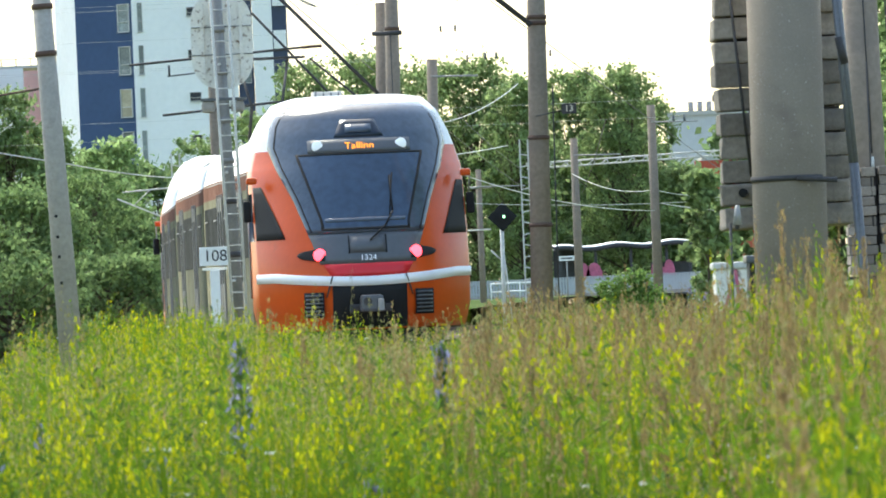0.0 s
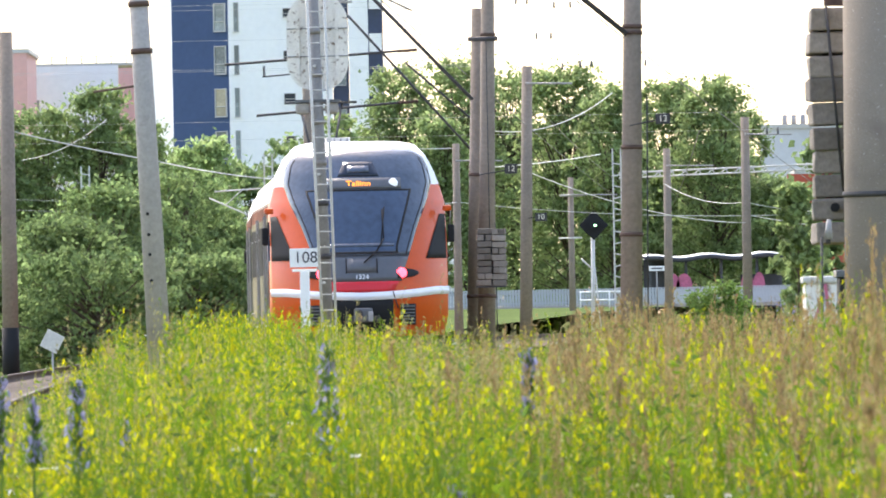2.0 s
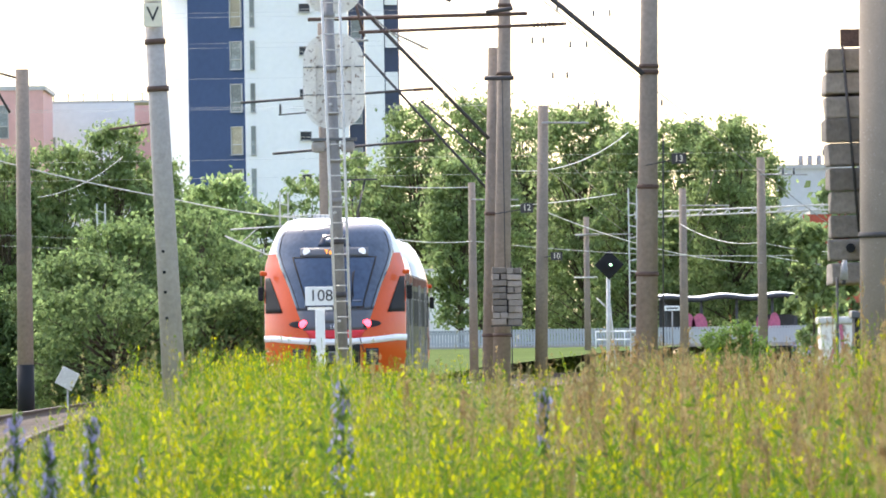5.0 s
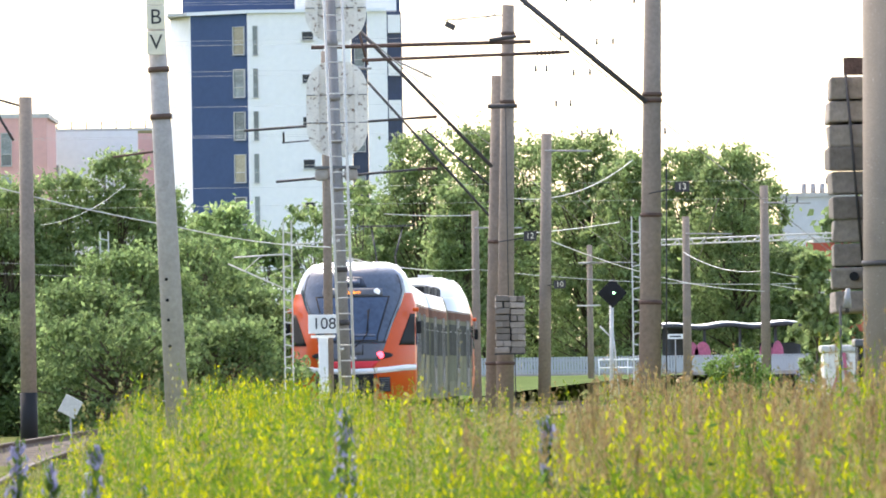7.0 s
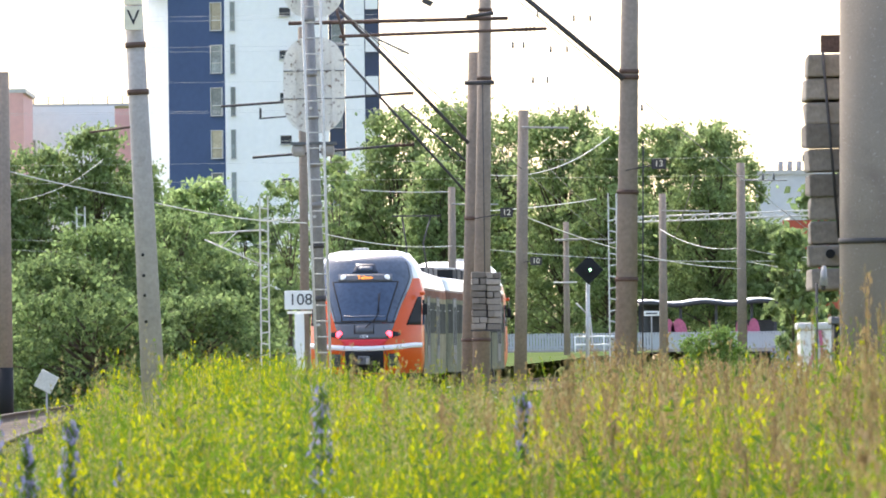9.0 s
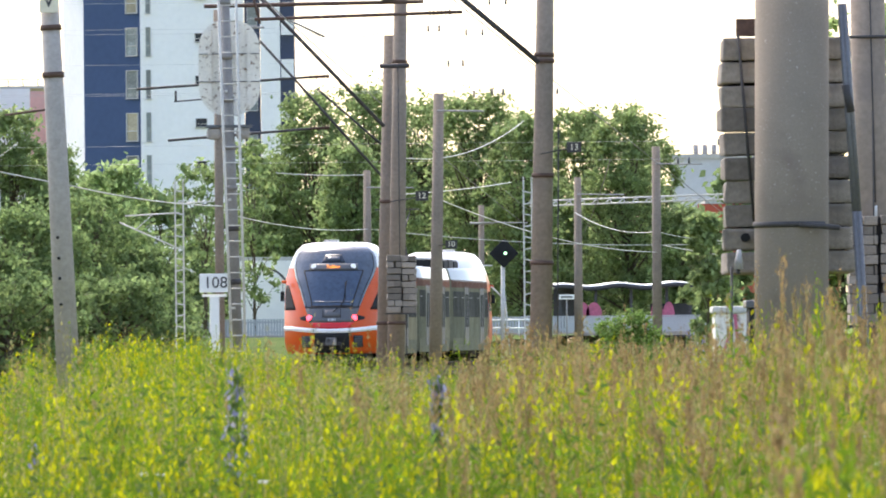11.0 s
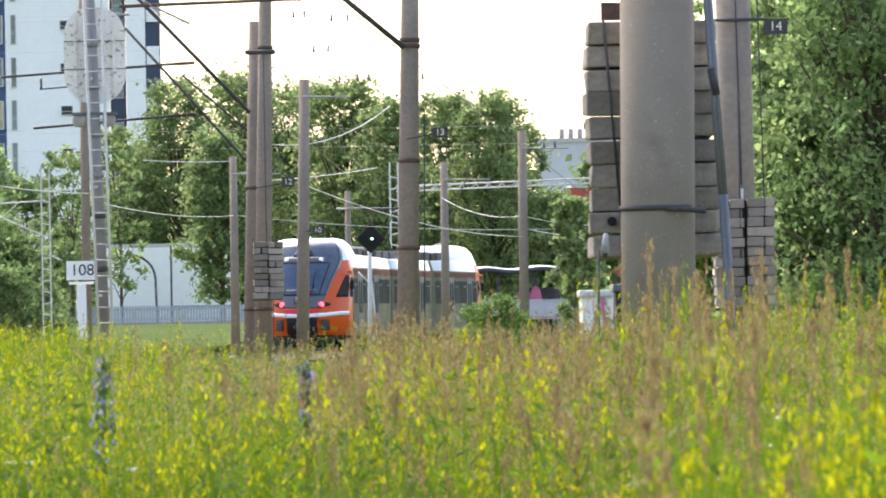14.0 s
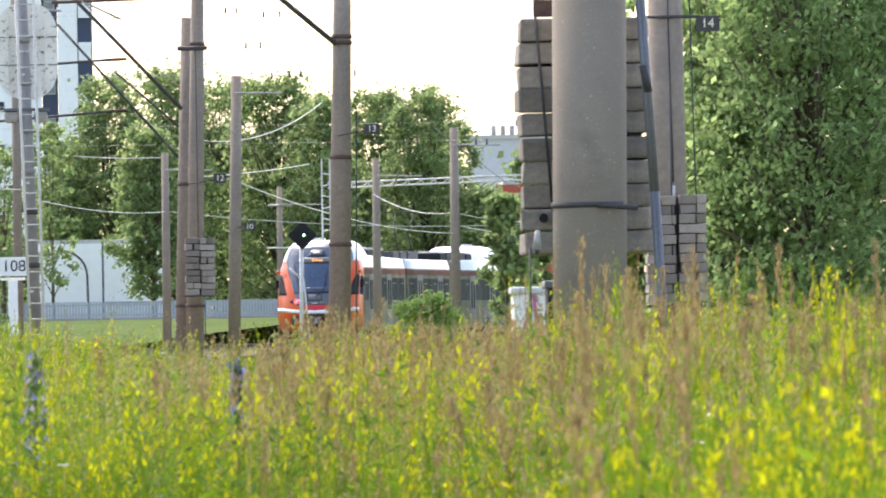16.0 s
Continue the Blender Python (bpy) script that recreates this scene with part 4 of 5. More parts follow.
def make_trees():
    far = "leafy green tree with an uneven airy crown beyond the tracks"
    d = 540
    for b, top, w, s in ((-2.2, 29.0, 6.0, 1), (4.6, 29.4, 6.4, 2), (10.6, 29.0, 6.2, 3), (16.6, 28.6, 6.4, 4), (21.2, 25.6, 4.6, 5), (28.0, 26.8, 5.6, 6), (33.0, 26.6, 5.8, 7),
                         (36.8, 23.4, 4.6, 8), (24.2, 19.0, 6, 9), (39.0, 15.0, 3.4, 10), (-6.6, 21.5, 4.6, 11)):
        tree("tree", d * b / 1000, d + (s * 37) % 23, 1.0, d * top / 1000 + 0.3, w * 1.25, s, "leaf_mid", 240, 64, 0.15, far, deep=5, low=0.08)
    # low hedge line that closes the distance
    for k in range(40):
        b = -190 + k * 9.5
        # trees past 62 mrad are unseen, added to darken reflections on the train
        tree("hedge_tree", 0.575 * b, 575 + (k * 13) % 9, 0.5, (9.2 if abs(b) < 62 else 15.0) + (k * 7) % 4, 9, 40 + k, "leaf_dark", 80 if abs(b) < 62 else 40, 50 if abs(b) < 62 else 22, 0.35 if abs(b) < 62 else 0.6, "dense dark green tree in the distant belt, outer ones added unseen", deep=5, low=0.03)
    for b, top, w, s in ((-48, 24.2, 6, 21), (-41.5, 24.5, 5.0, 22), (-35.5, 26.8, 4.2, 23), (-31.0, 23.0, 4.0, 24), (-52, 22, 6, 25), (-56, 23, 6, 20)):
        tree("tree", 0.43 * b, 430 + s % 7, 0.2, 0.43 * top + 1.0, w * 1.2, s, "leaf_mid", 220, 70, 0.135, "dark leafy tree before pale apartment houses", deep=4, low=0.06)
    tree("round_tree", 0.40 * -24.3, 405, 0.2, 9.4, 4.4, 26, "leaf_chest", 140, 75, 0.14, "rounded bright green tree before the blue block", deep=4, low=0.1)
    tree("birch_tree", 0.45 * -14.0, 450, 0.8, 9.8, 4.6, 27, "leaf_mid", 60, 40, 0.15, "sparse airy young tree beside the blocks", deep=4, low=0.25)
    tree("birch_tree", 0.45 * -8.8, 462, 0.8, 11.0, 3.4, 28, "leaf_mid", 60, 40, 0.15, "sparse airy young tree beside the blocks", deep=4, low=0.25)
    bushes = "broad silvery-green willow bush beside the tracks"
    for b, top, w, s, d in ((-34.5, 16.2, 5.6, 31, 255), (-28.0, 17.6, 6.0, 32, 258), (-23.4, 14.2, 4.2, 33, 262), (-39.5, 12.4, 5.2, 34, 252), (-46.5, 8.6, 4.6, 35, 250), (-19.8, 9.4, 3.0, 36, 262), (-36, 8.6, 6, 37, 246), (-25, 8, 6, 38, 250), (-52, 8.5, 4, 39, 250)):
        tree("willow_bush", d * b / 1000, d, 0.0, d * top / 1000 + 1.3, w, s, "leaf_bush", 210, 70, 0.08, bushes, deep=3.2, low=0.02, category="bush")
    tree("lime_tree", 0.466 * 2.6, 466, 1.6, 10.0, 4.8, 29, "leaf_mid", 200, 70, 0.14, "broad green tree hanging over the white hall", deep=3, low=0.16)
    # chestnut wall on the far right
    wall = "tall dense broad-leaved tree with drooping sprays"
    for b, w, h, s, d in ((69, 4.6, 13.5, 51, 150), (81, 5.4, 14, 52, 151), (75.5, 5.0, 8.0, 54, 147), (65.8, 2.2, 5.5, 55, 149), (66, 2.0, 9.5, 57, 150), (88, 4.0, 10, 58, 150)):
        tree("chestnut_tree", d * b / 1000, d, 0.0, h, w, s, "leaf_chest", 300, 80, 0.068, wall, deep=3.5, low=0.0)
    tree("hazel_bush", 0.33 * 41.6, 330, 0.0, 5.9, 2.2, 61, "leaf_mid", 60, 90, 0.15, "dark green bush beside the main line", deep=2, low=0.02, category="bush")
    tree("hazel_bush", 0.33 * 43.5, 333, 0.0, 4.4, 2.4, 62, "leaf_mid", 50, 90, 0.15, "dark green bush beside the main line", deep=2, low=0.02, category="bush")
    tree("young_bush", 0.2 * 32.4, 200, 0.0, 1.95, 2.3, 63, "leaf_fresh", 110, 90, 0.045, "fresh light green bush in the weeds", deep=0.8, low=0.02, category="bush", trunk=False)


# ---- train ----
CAB_LEN, MID_LEN, FLOOR = 18.6, 14.8, 0.5


def half_width(z):
    return float(np.interp(z, [0.5, 0.9, 2.4, 3.2, 3.5, 3.85, 4.15, 4.38, 4.46], [1.69, 1.775, 1.785, 1.77, 1.69, 1.56, 1.41, 1.2, 0.9]))


def nose_y(x, z):
    """How far the cab's skin lies behind its foremost line."""
    base = float(np.interp(z, [0.5, 0.9, 1.4, 1.75, 2.2, 3.0, 3.8, 4.15, 4.38, 4.46], [0.25, 0.06, 0.0, 0.10, 0.33, 0.80, 1.34, 1.66, 2.1, 3.0]))
    return base + 1.45 * min(1.0, abs(x) / half_width(z)) ** 2.8 * float(np.interp(z, [0.5, 3.4, 4.3], [1.0, 0.9, 0.5]))


def nose_patch(name, material, parent, zs, left, right, lift=0.012, cols=10, label="", thick=0.03):
    """A panel that follows the cab's skin between two edges given as functions of height."""
    v, f = [], []
    for z in zs:
        a, b = left(z), right(z)
        for k in range(cols + 1):
            x = a + (b - a) * k / cols
            v.append((x, nose_y(x, z) - lift, z))
    n = cols + 1
    m = len(zs)
    if thick > 0.012:
        v += [(x, y + thick, z) for x, y, z in v]
    o = m * n
    for j in range(m - 1):
        for i in range(cols):
            f.append((j * n + i, j * n + i + 1, (j + 1) * n + i + 1, (j + 1) * n + i))
    rim = thick > 0.012
    for j in range(m - 1 if rim else 0):
        f.append((j * n, (j + 1) * n, o + (j + 1) * n, o + j * n))
        f.append((j * n + cols, o + j * n + cols, o + (j + 1) * n + cols, (j + 1) * n + cols))
    for i in range(cols if rim else 0):
        f.append((i, o + i, o + i + 1, i + 1))
        f.append(((m - 1) * n + i, (m - 1) * n + i + 1, o + (m - 1) * n + i + 1, o + (m - 1) * n + i))
    ob = mesh_part(name, v, f, [material], parent=parent, smooth=False)
    if label:
        tagged(ob, label)
    return ob


def car_shell(parent, length, nose):
    """The lofted body: slices stacked in height; sides run to the far end."""
    zs = [0.5, 0.6, 0.75, 0.9, 1.15, 1.4, 1.6, 1.75, 1.9, 2.05, 2.2, 2.4, 2.6, 2.8, 2.95, 3.1, 3.2, 3.25, 3.4, 3.55, 3.69, 3.8, 3.9, 4.0, 4.08, 4.15, 4.23, 4.31, 4.38, 4.43, 4.46]
    cols = 18
    v = []
    if not nose:
        zs = [z for z in zs if z < 3.7]
    for z in zs:
        w = half_width(z)
        far = length if z < 3.7 else 5.6
        row = [(-w, far, z), (-w, min(8.0, far - 0.3), z)] + ([(-w, min(far - 0.5, 3.25 + nose_y(0, z) * 0.3), z)] if nose else [(-w, 3.0, z)])
        for k in range(cols + 1):
            x = -w * math.cos(math.pi * k / cols)
            row.append((x, nose_y(x, z) if nose else 0.0, z))
        row += [(w, row[2][1], z), (w, min(8.0, far - 0.3), z), (w, far, z)]
        v += row
    n = cols + 7
    f, idx = [], []
    for j in range(len(zs) - 1):
        zc = (zs[j] + zs[j + 1]) / 2
        for i in range(n - 1):
            f.append((j * n + i, j * n + i + 1, (j + 1) * n + i + 1, (j + 1) * n + i))
            side = i < 2 or i >= n - 3
            near = nose and not side
            if zc > (3.5 if near else 3.25):
                idx.append(1)
            elif near:
                idx.append(0)
            elif zc > 2.9:
                idx.append(3)
            else:
                idx.append(2)
    # roof cap, end wall and floor as strips
    top = (len(zs) - 1) * n
    for i in range((n - 1) // 2):
        f.append((top + i, top + i + 1, top + n - 2 - i, top + n - 1 - i)), idx.append(1)
        f.append((i, n - 1 - i, n - 2 - i, i + 1)), idx.append(2)
    for j in range(len(zs) - 1):
        f.append((j * n, (j + 1) * n, (j + 1) * n + n - 1, j * n + n - 1)), idx.append(2)
    ob = mesh_part("body", v, f, ["orange", "twhite", "tside", "tband"], idx, parent, smooth=True)
    return ob


def car_sides(root, y0, y1, doors):
    """Windows, doors and seams on both flanks."""
    for s in (-1, 1):
        stops = sorted(doors)
        spans, last = [], y0
        for dy in stops:
            spans.append((last, dy - 0.95)), spans.append((dy - 0.75, dy + 0.75, "door"))
            last = dy + 0.95
        spans.append((last, y1))
        for sp in spans:
            if len(sp) == 3:
                dr = part("door", box(B(), (s * 1.77, (sp[0] + sp[1]) / 2, 1.85), (0.05, sp[1] - sp[0], 2.2), bevel=0.02), "tgrey", root, "grey double sliding door")
                for dy in (-0.37, 0.37):
                    part("door_glass", box(B(), (s * 1.79, (sp[0] + sp[1]) / 2 + dy, 2.05), (0.03, 0.5, 1.3), bevel=0.01), "sideglass", dr)
                for dy in (-0.78, 0, 0.78):
                    part("door_edge", box(B(), (s * 1.797, (sp[0] + sp[1]) / 2 + dy, 1.85), (0.025, 0.05, 2.3)), "galv", dr, "bright metal door edge")
                continue
            n = max(1, round((sp[1] - sp[0]) / 1.55))
            w = (sp[1] - sp[0]) / n
            for k in range(n):
                part("window", box(B(), (s * 1.775, sp[0] + (k + 0.5) * w, 2.3), (0.035, w - 0.08, 1.0), bevel=0.012), "sideglass", root, "dark tinted side window")
                if k % 2 == 0:
                    part("vent_rail", box(B(), (s * 1.80, sp[0] + (k + 0.5) * w, 2.56), (0.02, w * 0.5, 0.03)), "galv", root)
        part("skirt", box(B(), (s * 1.755, (y0 + y1) / 2, 0.72), (0.05, y1 - y0, 0.5)), "tside", root)
        part("gutter", box(B(), (s * 1.745, (y0 + y1) / 2, 3.2), (0.05, y1 - y0, 0.04)), "galv", root)


def bogie(root, y, name="bogie"):
    b = part(name, box(B(), (0, y, 0.45), (2.3, 2.9, 0.3), bevel=0.05), "black", root, "black bogie frame")
    for dy in (-1.1, 1.1):
        part("axle", rod(B(), (-1.0, y + dy, 0.43), (1.0, y + dy, 0.43), 0.08, seg=10), "dark", b)
        for s in (-0.79, 0.79):
            part("wheel", rod(B(), (s - 0.07, y + dy, 0.43), (s + 0.07, y + dy, 0.43), 0.43, seg=24), "rail", b)


def cab_car():
    r = thing("cab_car", (0, 0, 0), "orange and dark-glassed cab car of an electric train", "train car", "train cars")
    car_shell(r, CAB_LEN, True)
    # dark glass mask of the front
    inner = lambda z: float(np.interp(z, [1.6, 1.76, 2.22, 2.69, 3.2, 3.6, 3.95, 4.15, 4.29], [0.80, 0.84, 1.0, 1.16, 1.38, 1.5, 1.43, 1.31, 1.12]))
    nose_patch("front_mask", "shield", r, np.linspace(2.12, 4.29, 26), lambda z: -inner(z), inner, 0.03, 24, "dark glossy front mask with sky reflection in its blue")
    scr = lambda z: float(np.interp(z, [2.3, 3.45], [0.72, 1.05]))
    nose_patch("windscreen", "screen", r, np.linspace(2.22, 3.42, 14), lambda z: -scr(z), scr, 0.033, 16, "windscreen glass with sky reflection in its colour", 0.01)
    for sx in (-1, 1):
        nose_patch("screen_border", "black", r, np.linspace(2.16, 3.46, 14), lambda z: sx * scr(z) - 0.022, lambda z: sx * scr(z) + 0.022, 0.04, 2, "black windscreen border", 0.014)
    for z0, z1 in ((2.16, 2.2), (3.43, 3.46)):
        nose_patch("screen_border", "black", r, np.linspace(z0, z1, 3), lambda z: -scr(z), scr, 0.04, 14, "", 0.014)
    nose_patch("glazing_strip", "shield", r, np.linspace(2.3, 2.36, 3), lambda z: -scr(z) + 0.06, lambda z: scr(z) - 0.06, 0.04, 14, "grey shade behind the glass", 0.013)
    nose_patch("brow", "tglass", r, np.linspace(3.72, 4.02, 5), lambda z: -0.42 + (z - 3.72) * 0.45, lambda z: 0.42 - (z - 3.72) * 0.45, 0.036, 6, "dark upper lamp housing", 0.02)
    for sx in (-1, 1):
        nose_patch("mask_seam", "black", r, np.linspace(2.14, 4.2, 18), lambda z: sx * inner(z) * 0.93 - 0.012, lambda z: sx * inner(z) * 0.93 + 0.012, 0.034, 1, "", 0.013)
        nose_patch("bumper_seam", "dark", r, np.linspace(1.05, 1.4, 5), lambda z: sx * (0.62 + (1.38 - z) * 0.3) - 0.012, lambda z: sx * (0.62 + (1.38 - z) * 0.3) + 0.012, 0.036, 1, "", 0.013)
        nose_patch("hatch_edge", "black", r, np.linspace(1.77, 2.07, 3), lambda z: sx * 0.31 - 0.01, lambda z: sx * 0.31 + 0.01, 0.03, 1, "", 0.013)
    nose_patch("lower_panel", "tgrey", r, np.linspace(1.6, 2.13, 6), lambda z: -inner(z), inner, 0.016, 12, "dark grey nose panel")
    nose_patch("hatch", "tgrey", r, np.linspace(1.78, 2.06, 3), lambda z: -0.3, lambda z: 0.3, 0.026, 4)
    nose_patch("red_band", "tred", r, np.linspace(1.38, 1.6, 4), lambda z: -0.62 - (z - 1.38) * 0.6, lambda z: 0.62 + (z - 1.38) * 0.6, 0.02, 8, "red band under the nose panel")
    # white stripe that dips in the middle and runs round the corners
    dip = lambda x: 1.305 + 0.10 * min(1, (abs(x) / 1.5) ** 2)
    v, f = [], []
    xs = np.linspace(-1.785, 1.785, 41)
    for x in xs:
        z = dip(x)
        for dz, o in ((-0.08, 0.02), (0.08, 0.02), (0.08, -0.02), (-0.08, -0.02)):
            v.append((x * (1.01 if o > 0 else 1.0), nose_y(x, z) - o * 1.4, z + dz))
    for i in range(40):
        for k in range(4):
            f.append((i * 4 + k, i * 4 + (k + 1) % 4, i * 4 + 4 + (k + 1) % 4, i * 4 + 4 + k))
    tagged(mesh_part("stripe", v, f, ["twhite"], parent=r), "white stripe round the nose")
    # coupler bay: the recess's shade is a black patch laid on the skin
    nose_patch("coupler_bay", "black", r, np.linspace(0.52, 1.25, 6), lambda z: -0.62, lambda z: 0.62, 0.024, 8, "black patch painting the shade of the coupler recess")
    part("snow_plough", box(B(), (0, 0.7, 0.3), (2.4, 0.5, 0.35), bevel=0.05), "black", r)
    cp = part("coupler", box(B(), (0, -0.2, 0.93), (0.36, 0.5, 0.28), bevel=0.05), "tgrey", r, "grey automatic coupler")
    part("coupler_face", rod(B(), (-0.08, -0.47, 0.96), (-0.08, -0.44, 0.96), 0.07, seg=16), "dark", cp)
    part("coupler_horn", box(B(), (0.14, -0.47, 0.9), (0.1, 0.1, 0.2), bevel=0.02), "galv", cp)
    part("coupler_arm", box(B(), (0, 0.1, 0.85), (0.7, 0.2, 0.14), bevel=0.03), "dark", r)
    for s in (-1, 1):
        g = nose_patch("buffer_grille", "black", r, np.linspace(0.72, 1.14, 4), lambda z: min(s * 0.76, s * 1.08), lambda z: max(s * 0.76, s * 1.08), 0.045, 4, "black ribbed crash buffer")
        for k in range(6):
            nose_patch("rib", "tgrey", g, [0.75 + k * 0.065, 0.78 + k * 0.065], lambda z: min(s * 0.78, s * 1.06), lambda z: max(s * 0.78, s * 1.06), 0.06, 4)
        # lamp cluster
        e = nose_patch("lamp_cluster", "black", r, np.linspace(1.66, 1.86, 8), lambda z: min(s * 0.72, s * (0.74 + 0.42 * math.sqrt(max(0, 1 - ((z - 1.76) / 0.105) ** 2)))),
                       lambda z: max(s * 0.72, s * (0.74 + 0.42 * math.sqrt(max(0, 1 - ((z - 1.76) / 0.105) ** 2)))), 0.03, 6, "dark almond-shaped lamp cluster")
        c = Vector((s * 0.80, nose_y(0.80, 1.76) - 0.03, 1.76))
        part("tail_lamp", ball(B(), c, 0.11, (1, 0.4, 1)), "lampred", e, "lit red tail lamp")
        c = Vector((s * 0.70, nose_y(0.70, 3.58) - 0.05, 3.58))
        part("marker_lamp", ball(B(), c, 0.1, (1, 0.35, 1)), "lampwhite", r, "round white marker lamp")
        # cab side window, mirror
        v = [(s * 1.80, 1.75, 2.05), (s * 1.80, 3.0, 2.05), (s * 1.80, 3.0, 2.85), (s * 1.79, 2.2, 2.85), (s * 1.69, 1.75, 2.05), (s * 1.69, 3.0, 2.05), (s * 1.66, 3.0, 2.85), (s * 1.66, 2.2, 2.85)]
        f = [(0, 1, 2, 3), (4, 5, 6, 7), (0, 1, 5, 4), (2, 3, 7, 6), (0, 3, 7, 4), (1, 2, 6, 5)]
        tagged(mesh_part("cab_window", v, f, ["tglass"], parent=r), "black cab side window")
        fw = lambda z: float(np.interp(z, [2.05, 2.95], [1.32, 1.64]))
        nose_patch("cab_window", "black", r, np.linspace(2.05, 2.95, 8), lambda z: min(s * fw(z), s * 1.765), lambda z: max(s * fw(z), s * 1.765), 0.02, 5, "black wrap-round quarter window")
        mi = part("mirror", box(B(), (s * 1.80, 1.75, 3.06), (0.18, 0.16, 0.12), bevel=0.04), "orange", r, "orange camera pod")
        part("mirror_arm", rod(B(), (s * 1.87, 1.75, 3.02), (s * 1.86, 1.95, 2.7), 0.014, seg=6), "galv", mi)
        part("mirror_glass", box(B(), (s * 1.88, 1.95, 2.55), (0.14, 0.12, 0.36), bevel=0.04), "black", mi)
        part("handrail", rod(B(), (s * 1.80, 3.15, 1.1), (s * 1.80, 3.15, 2.4), 0.018, seg=6), "galv", r)
    # destination display
    nose_patch("display_panel", "tgrey", r, np.linspace(3.47, 3.69, 4), lambda z: -0.86, lambda z: 0.86, 0.042, 10, "dark destination display")
    slope = math.degrees(math.atan2(0.57, 0.8))
    lettering("display_text", "Tallinn", 0.185, "amber", r, pose(0, nose_y(0, 3.58) - 0.06, 3.575, 90 - slope, 0, 0), 0.002)
    lettering("fleet_number", "1324", 0.14, "twhite", r, pose(0, nose_y(0, 1.68) - 0.035, 1.69, 90 - 22, 0, 0), 0.002)
    nose_patch("top_lamp", "shield", r, np.linspace(3.8, 3.94, 3), lambda z: -0.22, lambda z: 0.22, 0.05, 4, "small upper lamp glass")
    wp = B()
    pts = [(0.05, 1.98), (0.32, 2.22), (0.46, 2.45), (0.45, 3.05)]
    for (a, b), (c, d) in zip(pts, pts[1:]):
        rod(wp, (a, nose_y(a, b) - 0.06, b), (c, nose_y(c, d) - 0.06, d), 0.016, seg=6)
    rod(wp, (0.40, nose_y(0.4, 2.4) - 0.055, 2.35), (0.50, nose_y(0.5, 3.1) - 0.055, 3.1), 0.012, seg=6)
    part("wiper", wp, "black", r)
    # side door and windows
    car_sides(r, 3.3, CAB_LEN - 0.5, (6.0, 12.5))
    # roof gear
    zs = [3.66, 3.8, 3.95, 4.1, 4.22, 4.33, 4.42, 4.46]
    v, f = [], []
    for y, k in ((5.45, 1.0), (5.85, 0.97), (6.2, 0.84), (6.5, 0.5), (6.75, 0.0)):
        half = [(half_width(z) + 0.004, y, 3.66 + (z - 3.66) * k + 0.004) for z in zs]
        v += [(-x, yy, z) for x, yy, z in half] + half[::-1]
    n = 2 * len(zs)
    f = [(j * n + i, j * n + i + 1, (j + 1) * n + i + 1, (j + 1) * n + i) for j in range(4) for i in range(n - 1)]
    tagged(mesh_part("roof_fairing", v, f, ["twhite"], parent=r, smooth=True), "rounded white roof fairing")
    hn = part("roof_box", box(B(), (-0.3, 4.4, 4.44), (0.5, 0.4, 0.26), bevel=0.02), "lightsteel", r, "small white roof box")
    for k in range(4):
        part("box_rib", box(B(), (-0.5 + k * 0.13, 4.19, 4.44), (0.02, 0.02, 0.22)), "tgrey", hn)
    for k in range(5):
        part("roof_unit", box(B(), (0, 8.0 + k * 2.1, 3.85), (1.9, 1.7, 0.42 + 0.08 * (k % 2)), bevel=0.05), "dark" if k % 2 else "black", r, "dark roof equipment box")
        part("roof_pipe", rod(B(), (-0.9, 7.6 + k * 2.1, 4.08), (0.9, 9.0 + k * 2.1, 4.14), 0.05, seg=6), "lightsteel", r)
    bogie(r, 3.0)
    part("under_box", box(B(), (0, 9.5, 0.55), (2.6, 8, 0.45), bevel=0.05), "black", r)
    return r


def middle_car():
    r = thing("middle_car", (0, 0, 0), "silver-grey middle car with white roof and pantograph", "train car", "train cars")
    car_shell(r, MID_LEN, False)
    car_sides(r, 0.5, MID_LEN - 0.5, (4.2, 11.2))
    for y in (-0.35, MID_LEN + 0.35):
        bl = B()
        for k in range(6):
            box(bl, (0, y - 0.25 + k * 0.1, 2.2), (3.0, 0.06, 2.9), bevel=0.02)
        part("gangway_bellows", bl, "black", r, "black folded gangway bellows")
        bogie(r, y, "shared_bogie")
    for k in range(3):
        part("roof_unit", box(B(), (0, 2.2 + k * 2.6, 3.85), (1.9, 1.9, 0.42), bevel=0.05), "dark", r, "dark roof equipment box")
    pg = part("pantograph", box(B(), (0, 11.5, 3.9), (1.2, 1.6, 0.5)), "dark", r, "raised black pantograph")
    for s in (-1, 1):
        part("lower_arm", rod(B(), (s * 0.35, 12.2, 4.1), (s * 0.3, 10.9, 5.0), 0.035, seg=6), "dark", pg)
        part("upper_arm", rod(B(), (s * 0.3, 10.9, 5.0), (s * 0.5, 12.0, 5.95), 0.03, seg=6), "dark", pg)
    part("collector", box(B(), (0, 12.0, 5.98), (1.7, 0.3, 0.05), bevel=0.01), "dark", pg)
    return r


tail_car = cab_car()
lead_car = copy_thing(tail_car, Matrix())
tagged(lead_car, "leading cab car of the train seen from behind", "train car", "train cars")
mid_car = middle_car()

make_fence()
make_trees()


